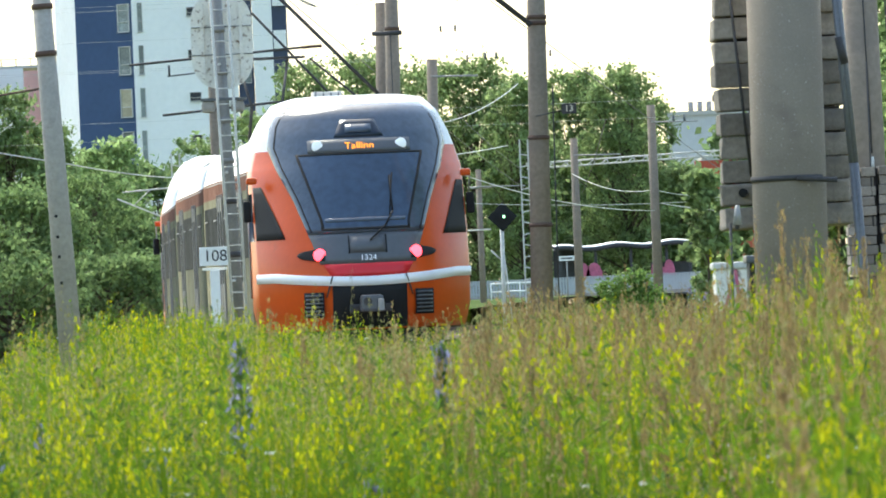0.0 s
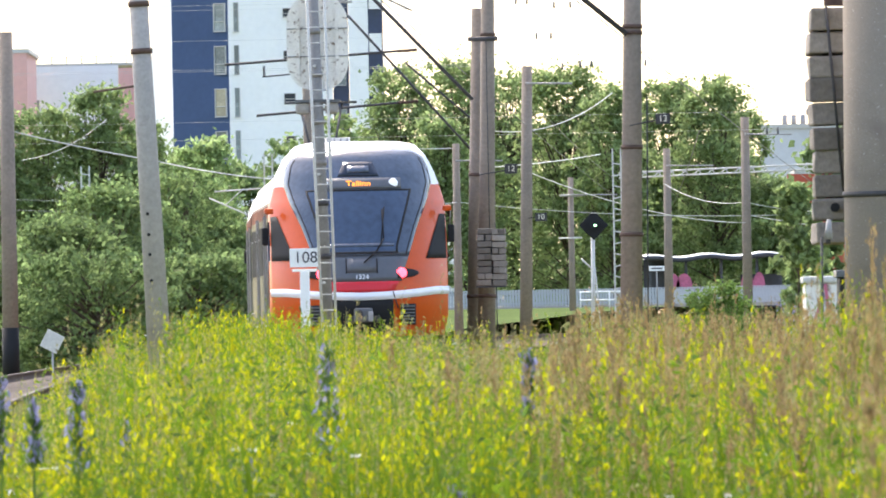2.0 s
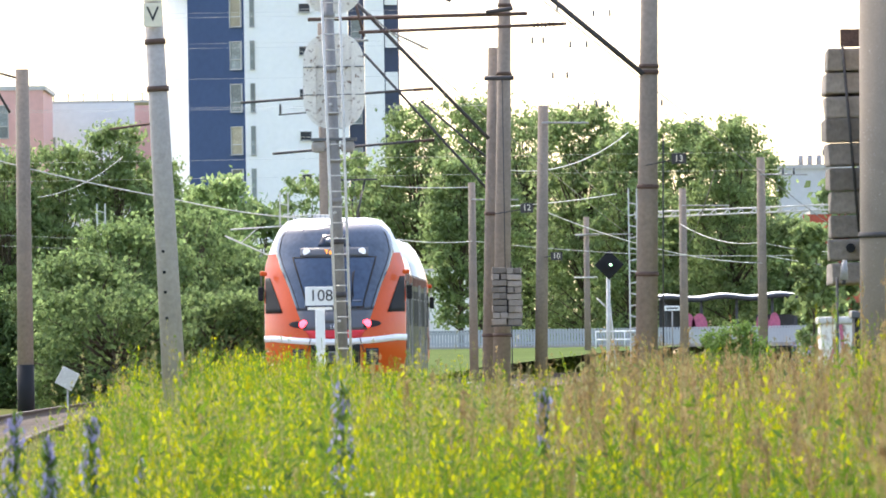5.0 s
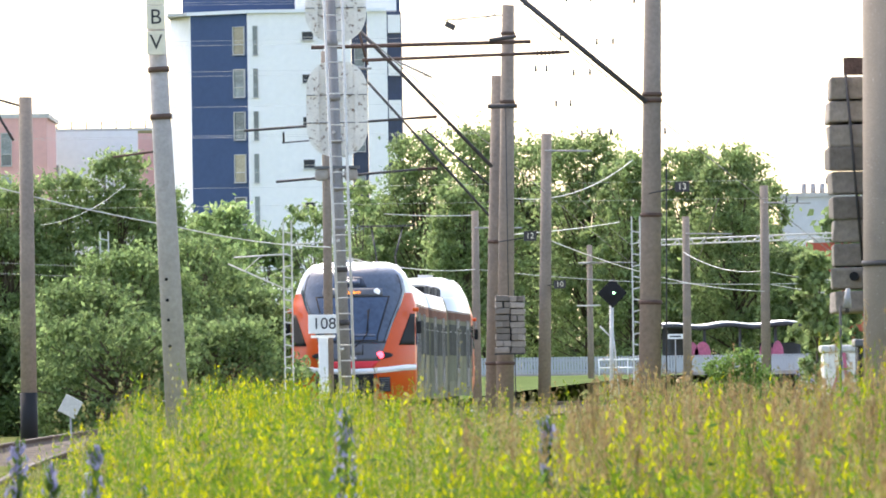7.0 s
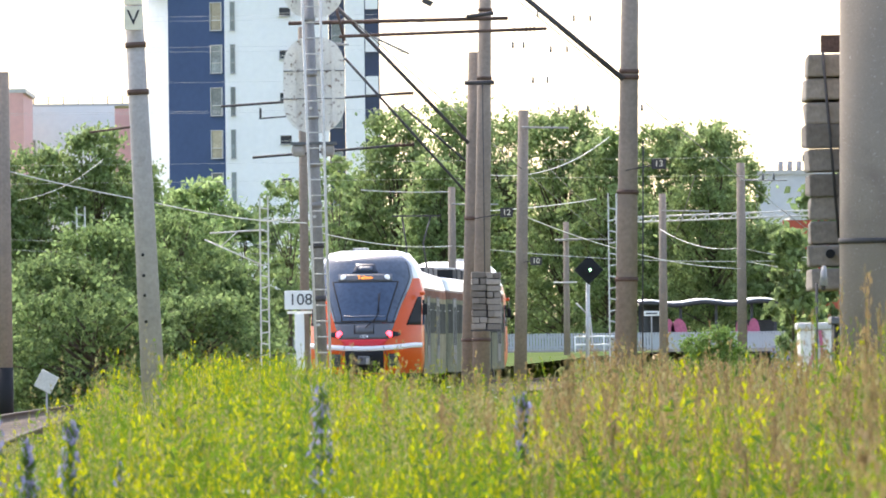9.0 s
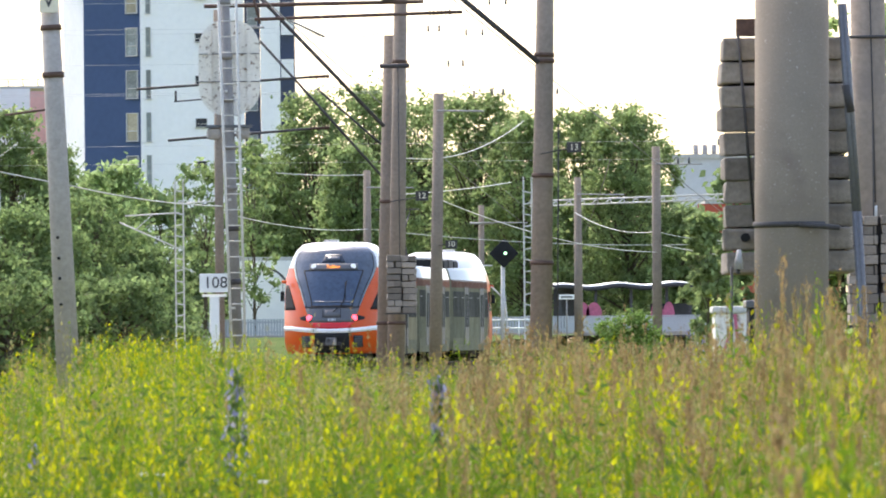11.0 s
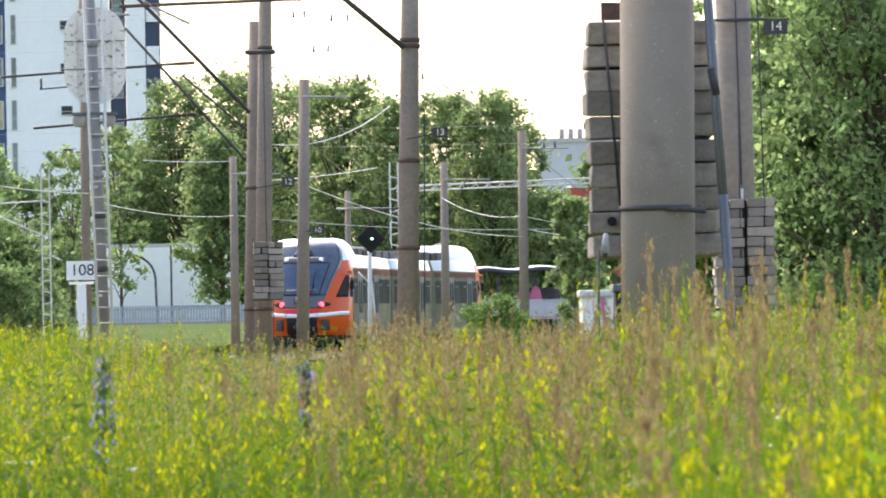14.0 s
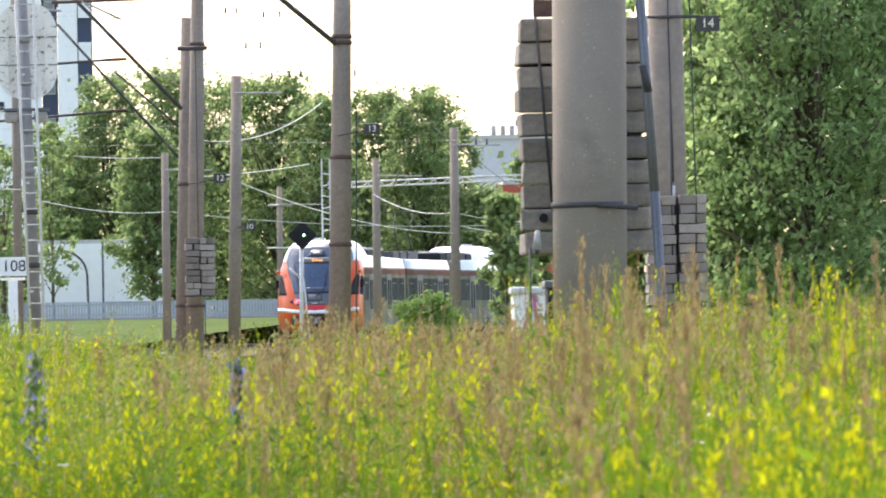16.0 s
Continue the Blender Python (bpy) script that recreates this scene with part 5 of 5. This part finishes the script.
# ---- weeds ----
def tri_blade(base, tip, w, side):
    """A thin blade: two triangles."""
    base, tip, side = np.array(base, float), np.array(tip, float), np.array(side, float)
    mid = base * 0.5 + tip * 0.5
    fold = np.cross(tip - base, side)
    fold *= 0.6 * w / (np.linalg.norm(fold) + 1e-9)
    return [base, mid + side * w - fold, tip, mid - side * w - fold], [(0, 1, 2), (0, 2, 3)]


class Plant:
    """A small weed gathered as triangles with a material per triangle; about one metre tall."""

    def __init__(self):
        self.v, self.f, self.m = [], [], []

    def add(self, v, f, m):
        o = len(self.v)
        self.v += [np.array(p, float) for p in v]
        self.f += [tuple(i + o for i in t) for t in f]
        self.m += [m] * len(f)

    def stalk(self, a, b, w, m):
        a, b = np.array(a, float), np.array(b, float)
        s = np.array([w, 0, 0])
        t = np.array([0, w, 0])
        self.add([a - s, a + s, b], [(0, 1, 2)], m)
        self.add([a - t, a + t, b], [(0, 1, 2)], m)

    def leaf(self, a, b, w, m, rng):
        d = np.array(b, float) - np.array(a, float)
        side = np.cross(d, rng.normal(size=3))
        side /= np.linalg.norm(side) + 1e-9
        v, f = tri_blade(a, b, w, side)
        self.add(v, f, m)

    def fleck(self, c, s, m, rng):
        """A little bent petal or seed: two triangles."""
        c = np.array(c)
        u, w = rng.normal(size=3), rng.normal(size=3)
        u[2] += 1.6 * np.sign(u[2])
        u *= 1.5 * s / np.linalg.norm(u)
        w *= 0.75 * s / np.linalg.norm(w)
        self.add([c - u, c + w, c + u, c - w + u * 0.5], [(0, 1, 2), (0, 2, 3)], m)

    def arrays(self):
        return np.array(self.v), np.array(self.f), np.array(self.m)


# material slots: 0 green, 1 dark green, 2 yellow, 3 sorrel, 4 straw, 5 white
WEED_MATS = ["stem", "stem2", "yellow", "sorrel", "straw", "daisy"]


def yellow_weed(rng, lush=1.0, fine=True):
    """Upright branching weed whose shoots end in slender racemes of yellow blossom."""
    p = Plant()
    lean = rng.normal(size=2) * 0.05
    top = np.array([lean[0], lean[1], 0.95])
    p.stalk((0, 0, 0), top, 0.005, 0)
    tips = [(top * 0.6, top)]
    for k in range(7):
        q = top * rng.uniform(0.3, 0.78)
        a = rng.uniform(0, 6.283)
        out = rng.uniform(0.03, 0.13)
        e = q + np.array([math.cos(a) * out, math.sin(a) * out, rng.uniform(0.16, 0.34)])
        e[2] = min(e[2], rng.uniform(0.86, 0.99))
        p.stalk(q, e, 0.0034, 0)
        tips.append((q, e))
    for q, e in tips:
        d = (e - q) / np.linalg.norm(e - q)
        bloom = rng.random() < 0.68 * min(1.3, lush)
        length = rng.uniform(0.06, 0.17) if bloom else rng.uniform(0.04, 0.09)
        n = int((11 if fine else 5) * (0.6 + length / 0.17))
        for j in range(n):
            t = rng.uniform(0, 1)
            c = e - d * length * t + rng.normal(size=3) * (0.0035 + 0.0055 * t)
            yellow = bloom and rng.random() < 0.88 - 0.35 * t
            p.fleck(c, rng.uniform(0.0036, 0.0072) * (1 if fine else 1.6) * (1 if yellow else 0.7), 2 if yellow else 0, rng)
    for k in range(18 if fine else 6):
        q = top * rng.uniform(0.35, 0.92)
        a = rng.uniform(0, 6.283)
        e = q + np.array([math.cos(a), math.sin(a), 0]) * rng.uniform(0.02, 0.055) + np.array([0, 0, rng.uniform(0.0, 0.04)])
        p.leaf(q, e, rng.uniform(0.0035, 0.007) * (1 if fine else 1.6), 0 if rng.random() < 0.7 else 1, rng)
    return p.arrays()


def sorrel_weed(rng, fine=True):
    """A stiff stalk under a dense, feathery, tapering plume of seeds."""
    p = Plant()
    lean = rng.normal(size=2) * 0.04
    top = np.array([lean[0], lean[1], 1.0])
    p.stalk((0, 0, 0), top, 0.005, (0, 0, 1, 4)[rng.integers(4)])
    start = rng.uniform(0.5, 0.7)
    wide = rng.uniform(0.012, 0.034)
    ripe = rng.uniform(0.55, 0.95)
    for k in range(11 if fine else 8):
        h = start + (0.97 - start) * rng.uniform(0, 1)
        a = rng.uniform(0, 6.283)
        r = wide * (1.02 - h) / (1.02 - start) + 0.006
        q = top * h
        e = q + np.array([math.cos(a) * r, math.sin(a) * r, rng.uniform(0.03, 0.09)])
        e[2] = min(e[2], 1.0)
        p.stalk(q, e, 0.002, 3)
        for j in range(9 if fine else 4):
            p.fleck(q + (e - q) * rng.uniform(0.1, 1.05) + rng.normal(size=3) * 0.005, rng.uniform(0.0032, 0.0058) * (1 if fine else 1.7), 3 if rng.random() < ripe else 4, rng)
    for j in range(16 if fine else 6):
        p.fleck(top * rng.uniform(0.86, 1) + rng.normal(size=3) * 0.005, 0.0042, 3, rng)
    for k in range(8 if fine else 4):
        h = rng.uniform(0.3, 0.75)
        a = rng.uniform(0, 6.283)
        p.leaf(top * h, top * h + np.array([math.cos(a) * 0.03, math.sin(a) * 0.03, 0.06]), 0.0045, 0, rng)
    return p.arrays()


def grass_tuft(rng, fine=True):
    p = Plant()
    for k in range(14 if fine else 7):
        a = rng.uniform(0, 6.283)
        r = rng.uniform(0.02, 0.16)
        p.leaf((math.cos(a) * 0.05, math.sin(a) * 0.05, 0), (math.cos(a) * r, math.sin(a) * r, rng.uniform(0.5, 0.95)), rng.uniform(0.0025, 0.005) * (1 if fine else 1.7), 0 if rng.random() < 0.9 else 1, rng)
    for k in range(6):
        a = rng.uniform(0, 6.283)
        r = rng.uniform(0.03, 0.14)
        t = np.array([math.cos(a) * r, math.sin(a) * r, rng.uniform(0.8, 1.08)])
        m = 4 if rng.random() < 0.6 else 0
        p.stalk((r * 0.3, 0, 0), t, 0.0025, m)
        for j in range(7 if fine else 2):
            p.fleck(t - np.array([0, 0, 0.014 * j]) + rng.normal(size=3) * 0.004, 0.0045, 4, rng)
    return p.arrays()


def leafy_weed(rng, fine=True):
    """A bushy shoot set with many small bright leaves."""
    p = Plant()
    p.stalk((0, 0, 0), (0, 0, 0.95), 0.005, 0)
    for k in range(70 if fine else 20):
        h = rng.uniform(0.3, 0.97)
        a = rng.uniform(0, 6.283)
        r = rng.uniform(0.0, 0.09) * (1.15 - h)
        c = np.array([math.cos(a) * r, math.sin(a) * r, h])
        p.leaf(c, c + np.array([math.cos(a), math.sin(a), rng.uniform(0.0, 1.2)]) * rng.uniform(0.014, 0.034) * (1 if fine else 1.6), rng.uniform(0.0028, 0.0052) * (1 if fine else 1.7), 0 if rng.random() < 0.6 else 1, rng)
    return p.arrays()


def daisy_weed(rng, fine=True):
    p = Plant()
    for k in range(4):
        t = np.array([rng.normal() * 0.07, rng.normal() * 0.07, rng.uniform(0.8, 1.0)])
        p.stalk((0, 0, 0), t, 0.003, 0)
        for j in range(6):
            a = j * 1.047
            p.leaf(t, t + np.array([math.cos(a) * 0.022, math.sin(a) * 0.022, 0.006]), 0.007, 5, rng)
        p.leaf(t * 0.5, t * 0.5 + np.array([0.02, 0.01, 0.06]), 0.004, 0, rng)
    return p.arrays()


def crest(b):
    """The highest rise (mrad) that weeds reach, by bearing."""
    return np.interp(b, [-60, -46, -41, -38, -34, -30, -25, -17, -13, -9, -2, 4, 12, 16, 19, 24, 32, 40, 46, 56, 62, 72, 84, 95],
                     [-10.5, -9.5, -7.0, -3.4, 0.2, 1.6, 2.8, 2.8, 1.5, 0.2, -0.6, -2.2, -2.8, -1.6, 0.2, 1.2, 0.4, 0.6, 2.0, 2.8, 3.6, 3.4, 3.2, 3.0])


def meadow(name, maker, count, weight, seed, tall, label, near=21.0, far=134.0, kinds=6, wide=(0.8, 1.3)):
    """Scatter many plants of a kind, heights held under the crest, as one mesh."""
    rng = np.random.default_rng(seed)
    grades = [{"lush": 0.35 + 1.1 * k / (kinds - 1)} if maker is yellow_weed else {} for k in range(kinds)]
    plants = [maker(rng, **g) for g in grades]
    coarse = [maker(rng, fine=False, **g) for g in grades]
    vs, fs, ms, off = [], [], [], 0
    n_try = 0
    made = 0
    while made < count and n_try < count * 12:
        n_try += 1
        b = rng.uniform(-56, 92)
        d = near * (far / near) ** rng.uniform(0, 1)
        if rng.random() > weight(b, d):
            continue
        x = d * b / 1000
        z0 = ground_z(x, d)
        patch = noise.noise(Vector((x * 1.1, d * 0.22, seed * 3.1)))
        h = rng.normal(*tall) * (1 + 0.26 * patch)
        top_e = -4.4 if -32.0 < b < -27.4 and d < 115.5 else crest(b)
        lid = EYE[2] + d * (top_e + rng.normal() * 0.8 - abs(rng.normal()) * 1.1 + (rng.uniform(0.5, 4.2) if rng.random() < 0.12 else 0.0)) / 1000 - z0
        if h > lid:
            h = lid - abs(rng.normal()) * 0.08
        if h < 0.22:
            continue
        if abs(x - track_x(d)) < 1.9 or (abs(x - side_track_x(d)) < 2.0 and d > 55):
            continue
        pick = int(np.clip((noise.noise(Vector((x * 0.9 + 40, d * 0.18, seed))) * 0.75 + 0.5 + rng.normal() * 0.16) * kinds, 0, kinds - 1))
        v, f, m = (plants if d < 52 else coarse)[pick]
        a = rng.uniform(0, 6.283)
        w = rng.uniform(*wide)
        ca, sa = math.cos(a), math.sin(a)
        q = np.empty_like(v)
        q[:, 0] = (v[:, 0] * ca - v[:, 1] * sa) * w + x
        q[:, 1] = (v[:, 0] * sa + v[:, 1] * ca) * w + d
        q[:, 2] = v[:, 2] * h + z0
        vs.append(q), fs.append(f + off), ms.append(m)
        off += len(v)
        made += 1
    ob = mesh_part(name, np.concatenate(vs), np.concatenate(fs), WEED_MATS, np.concatenate(ms))
    return tagged(ob, label, "wild plants", kind="stuff")


def brownness(b, d):
    """Where sorrel takes over from the yellow weeds."""
    return float(np.interp(b, [-20, -2, 8, 16, 40, 50, 62, 95], [0.05, 0.15, 0.55, 1.0, 1.0, 0.85, 0.6, 0.45])) * (0.6 if d < 25 else 1.0)


meadow("yellow_weeds", yellow_weed, 4100, lambda b, d: 1.0 - 0.55 * brownness(b, d), 11, (1.08, 0.13), "tall weeds with sprays of bright yellow blossom", kinds=10)
meadow("sorrel", sorrel_weed, 1350, lambda b, d: brownness(b, d), 12, (1.14, 0.13), "tall reddish-brown seeding sorrel stalks", kinds=8)
meadow("grass", grass_tuft, 2300, lambda b, d: (0.7 + 0.3 * brownness(b, d)), 13, (0.95, 0.12), "rank green grass with dry stalks", kinds=6)
meadow("leafy_weeds", leafy_weed, 2100, lambda b, d: 1.0 - 0.35 * brownness(b, d), 14, (0.9, 0.14), "leafy green weeds under the blossom", kinds=6)
meadow("daisies", daisy_weed, 120, lambda b, d: 1.0 if d < 40 else 0.15, 15, (0.78, 0.1), "white daisies among the weeds", kinds=3)


def tall_stalks(seed, count):
    """Scattered taller stalks that stand up before the anchor poles."""
    rng = np.random.default_rng(seed)
    vs, fs, ms, off = [], [], [], 0
    for k in range(count):
        near = k % 6 == 0
        b = rng.uniform(40 if near else 44, 92)
        d = rng.uniform(13, 19) if near else rng.uniform(24, 44)
        v, f, m = yellow_weed(rng, 0.9) if rng.random() < (0.8 if near else 0.6) else sorrel_weed(rng)
        rise = rng.uniform(-14, -1) + (b - 18) * 0.08 if near else rng.uniform(-3.5, 8.0) + (1.5 if 45 < b < 58 else 1.0)
        top = EYE[2] + d * rise / 1000
        x = d * b / 1000
        z0 = ground_z(x, d)
        v = v.copy()
        v[:, :2] *= 0.9
        v[:, 2] *= top - z0
        vs.append(v + np.array([x, d, z0])), fs.append(f + off), ms.append(m)
        off += len(v)
    ob = mesh_part("tall_weeds", np.concatenate(vs), np.concatenate(fs), WEED_MATS, np.concatenate(ms))
    tagged(ob, "taller yellow and brown weeds standing above the rest", "wild plants", kind="stuff")


tall_stalks(16, 260)


def near_weeds(seed, count):
    """Tall blossoming weeds close to the eye, lower towards the open middle."""
    rng = np.random.default_rng(seed)
    vs, fs, ms, off = [], [], [], 0
    for k in range(count):
        b = rng.uniform(-52, 96) if k % 3 == 0 else rng.uniform(22, 96)
        d = rng.uniform(11.0, 16.5)
        v, f, m = yellow_weed(rng, 0.95) if rng.random() < 0.85 else sorrel_weed(rng)
        rise = float(np.interp(b, [-52, 15, 40, 60, 80, 96], [-24, -24, -17, -8, -3, -2])) + rng.normal() * 2.5 - abs(rng.normal()) * 4
        top = EYE[2] + d * rise / 1000
        x = d * b / 1000
        z0 = ground_z(x, d)
        v = v.copy()
        v[:, :2] *= rng.uniform(0.9, 1.3)
        v[:, 2] *= top - z0
        vs.append(v + np.array([x, d, z0])), fs.append(f + off), ms.append(m)
        off += len(v)
    ob = mesh_part("near_weeds", np.concatenate(vs), np.concatenate(fs), WEED_MATS, np.concatenate(ms))
    tagged(ob, "tall yellow-blossomed weeds at the near edge of the meadow", "wild plants", kind="stuff")


near_weeds(18, 170)


def seed_heads(seed, count):
    """Separate tall sorrel heads that break the level of the brown patch."""
    rng = np.random.default_rng(seed)
    vs, fs, ms, off = [], [], [], 0
    for k in range(count):
        b = rng.uniform(8, 70)
        d = rng.uniform(22, 70)
        v, f, m = sorrel_weed(rng)
        x = d * b / 1000
        z0 = ground_z(x, d)
        top = EYE[2] + d * min(crest(b) + rng.uniform(-1, 2.2), rng.uniform(-9, 4)) / 1000
        v = v.copy()
        v[:, :2] *= rng.uniform(0.9, 1.5)
        v[:, 2] *= top - z0
        vs.append(v + np.array([x, d, z0])), fs.append(f + off), ms.append(m)
        off += len(v)
    ob = mesh_part("sorrel_heads", np.concatenate(vs), np.concatenate(fs), WEED_MATS, np.concatenate(ms))
    tagged(ob, "tall feathery brown sorrel heads above the weeds", "wild plants", kind="stuff")


seed_heads(17, 240)


def bugloss(b, rise, d, size, seed):
    """A single violet flower spike with short curled side sprays."""
    rng = np.random.default_rng(seed)
    top = spot(b, rise, d)
    z0 = ground_z(top.x, d)
    root = thing("bugloss", (top.x, d, z0), "tall violet-blue bugloss flower spike in the weeds", "flower", "bugloss spikes")
    h = top.z - z0
    part("stem", rod(B(), (0, 0, 0), (0.0, 0, h), 0.006, 0.003, seg=6), "stem2", root)
    p, g = Plant(), Plant()
    for k in range(80):
        t = rng.uniform(0, 1)
        a = rng.uniform(0, 6.283)
        r = size * (0.05 + 0.12 * t)
        c = np.array([math.cos(a) * r * rng.uniform(0.3, 1), math.sin(a) * r * rng.uniform(0.3, 1), h - size * t])
        for j in range(2):
            (p if rng.random() < 0.5 else g).fleck(c + rng.normal(size=3) * 0.008, 0.008, 0, rng)
        if k % 3 == 0:
            g.leaf((0, 0, c[2] - 0.03), c * np.array([1.3, 1.3, 1]), 0.006, 0, rng)
    v, f, m = p.arrays()
    mesh_part("blossom", v, f, ["violet"], parent=root)
    v, f, m = g.arrays()
    mesh_part("foliage", v, f, ["stem2"], parent=root)


for k, (b, rise, d, s) in enumerate(((-10.6, -3.0, 22.5, 0.26), (-46.9, -6.0, 22, 0.2), (-38.4, -6.6, 21.5, 0.2), (-43.3, -8.4, 21, 0.14), (3.2, -17.0, 22, 0.16), (11.6, -4.2, 23, 0.16), (-19.5, -15.5, 24, 0.12),
                                     (39.5, 1.0, 60, 0.28), (41.2, 0.4, 62, 0.26), (13.2, -8.5, 30, 0.16), (-33, -11, 26, 0.16))):
    bugloss(b, rise, d, s, 70 + k)


# ---- what moves ----
def motions():
    """The train draws away along the curve at 15.35 m/s; each car follows the rails."""
    def car_pose(y0, length, back=False):
        y1 = y0 + length
        a, b = Vector((track_x(y0), y0, RAIL_TOP + track_lift(y0))), Vector((track_x(y1), y1, RAIL_TOP + track_lift(y1)))
        turn = math.degrees(math.atan2(-(b.x - a.x), b.y - a.y))
        return pose(*b, 0, 0, turn + 180) if back else pose(*a, 0, 0, turn)
    tail, middle, lead = [], [], []
    for k in range(17):
        y = 150.0 + 15.35 * k
        tail.append((float(k), car_pose(y, CAB_LEN)))
        middle.append((float(k), car_pose(y + CAB_LEN + 0.6, MID_LEN)))
        lead.append((float(k), car_pose(y + CAB_LEN + MID_LEN + 1.2, CAB_LEN, True)))
    walk(tail_car, tail)
    walk(mid_car, middle)
    walk(lead_car, lead)


motions()
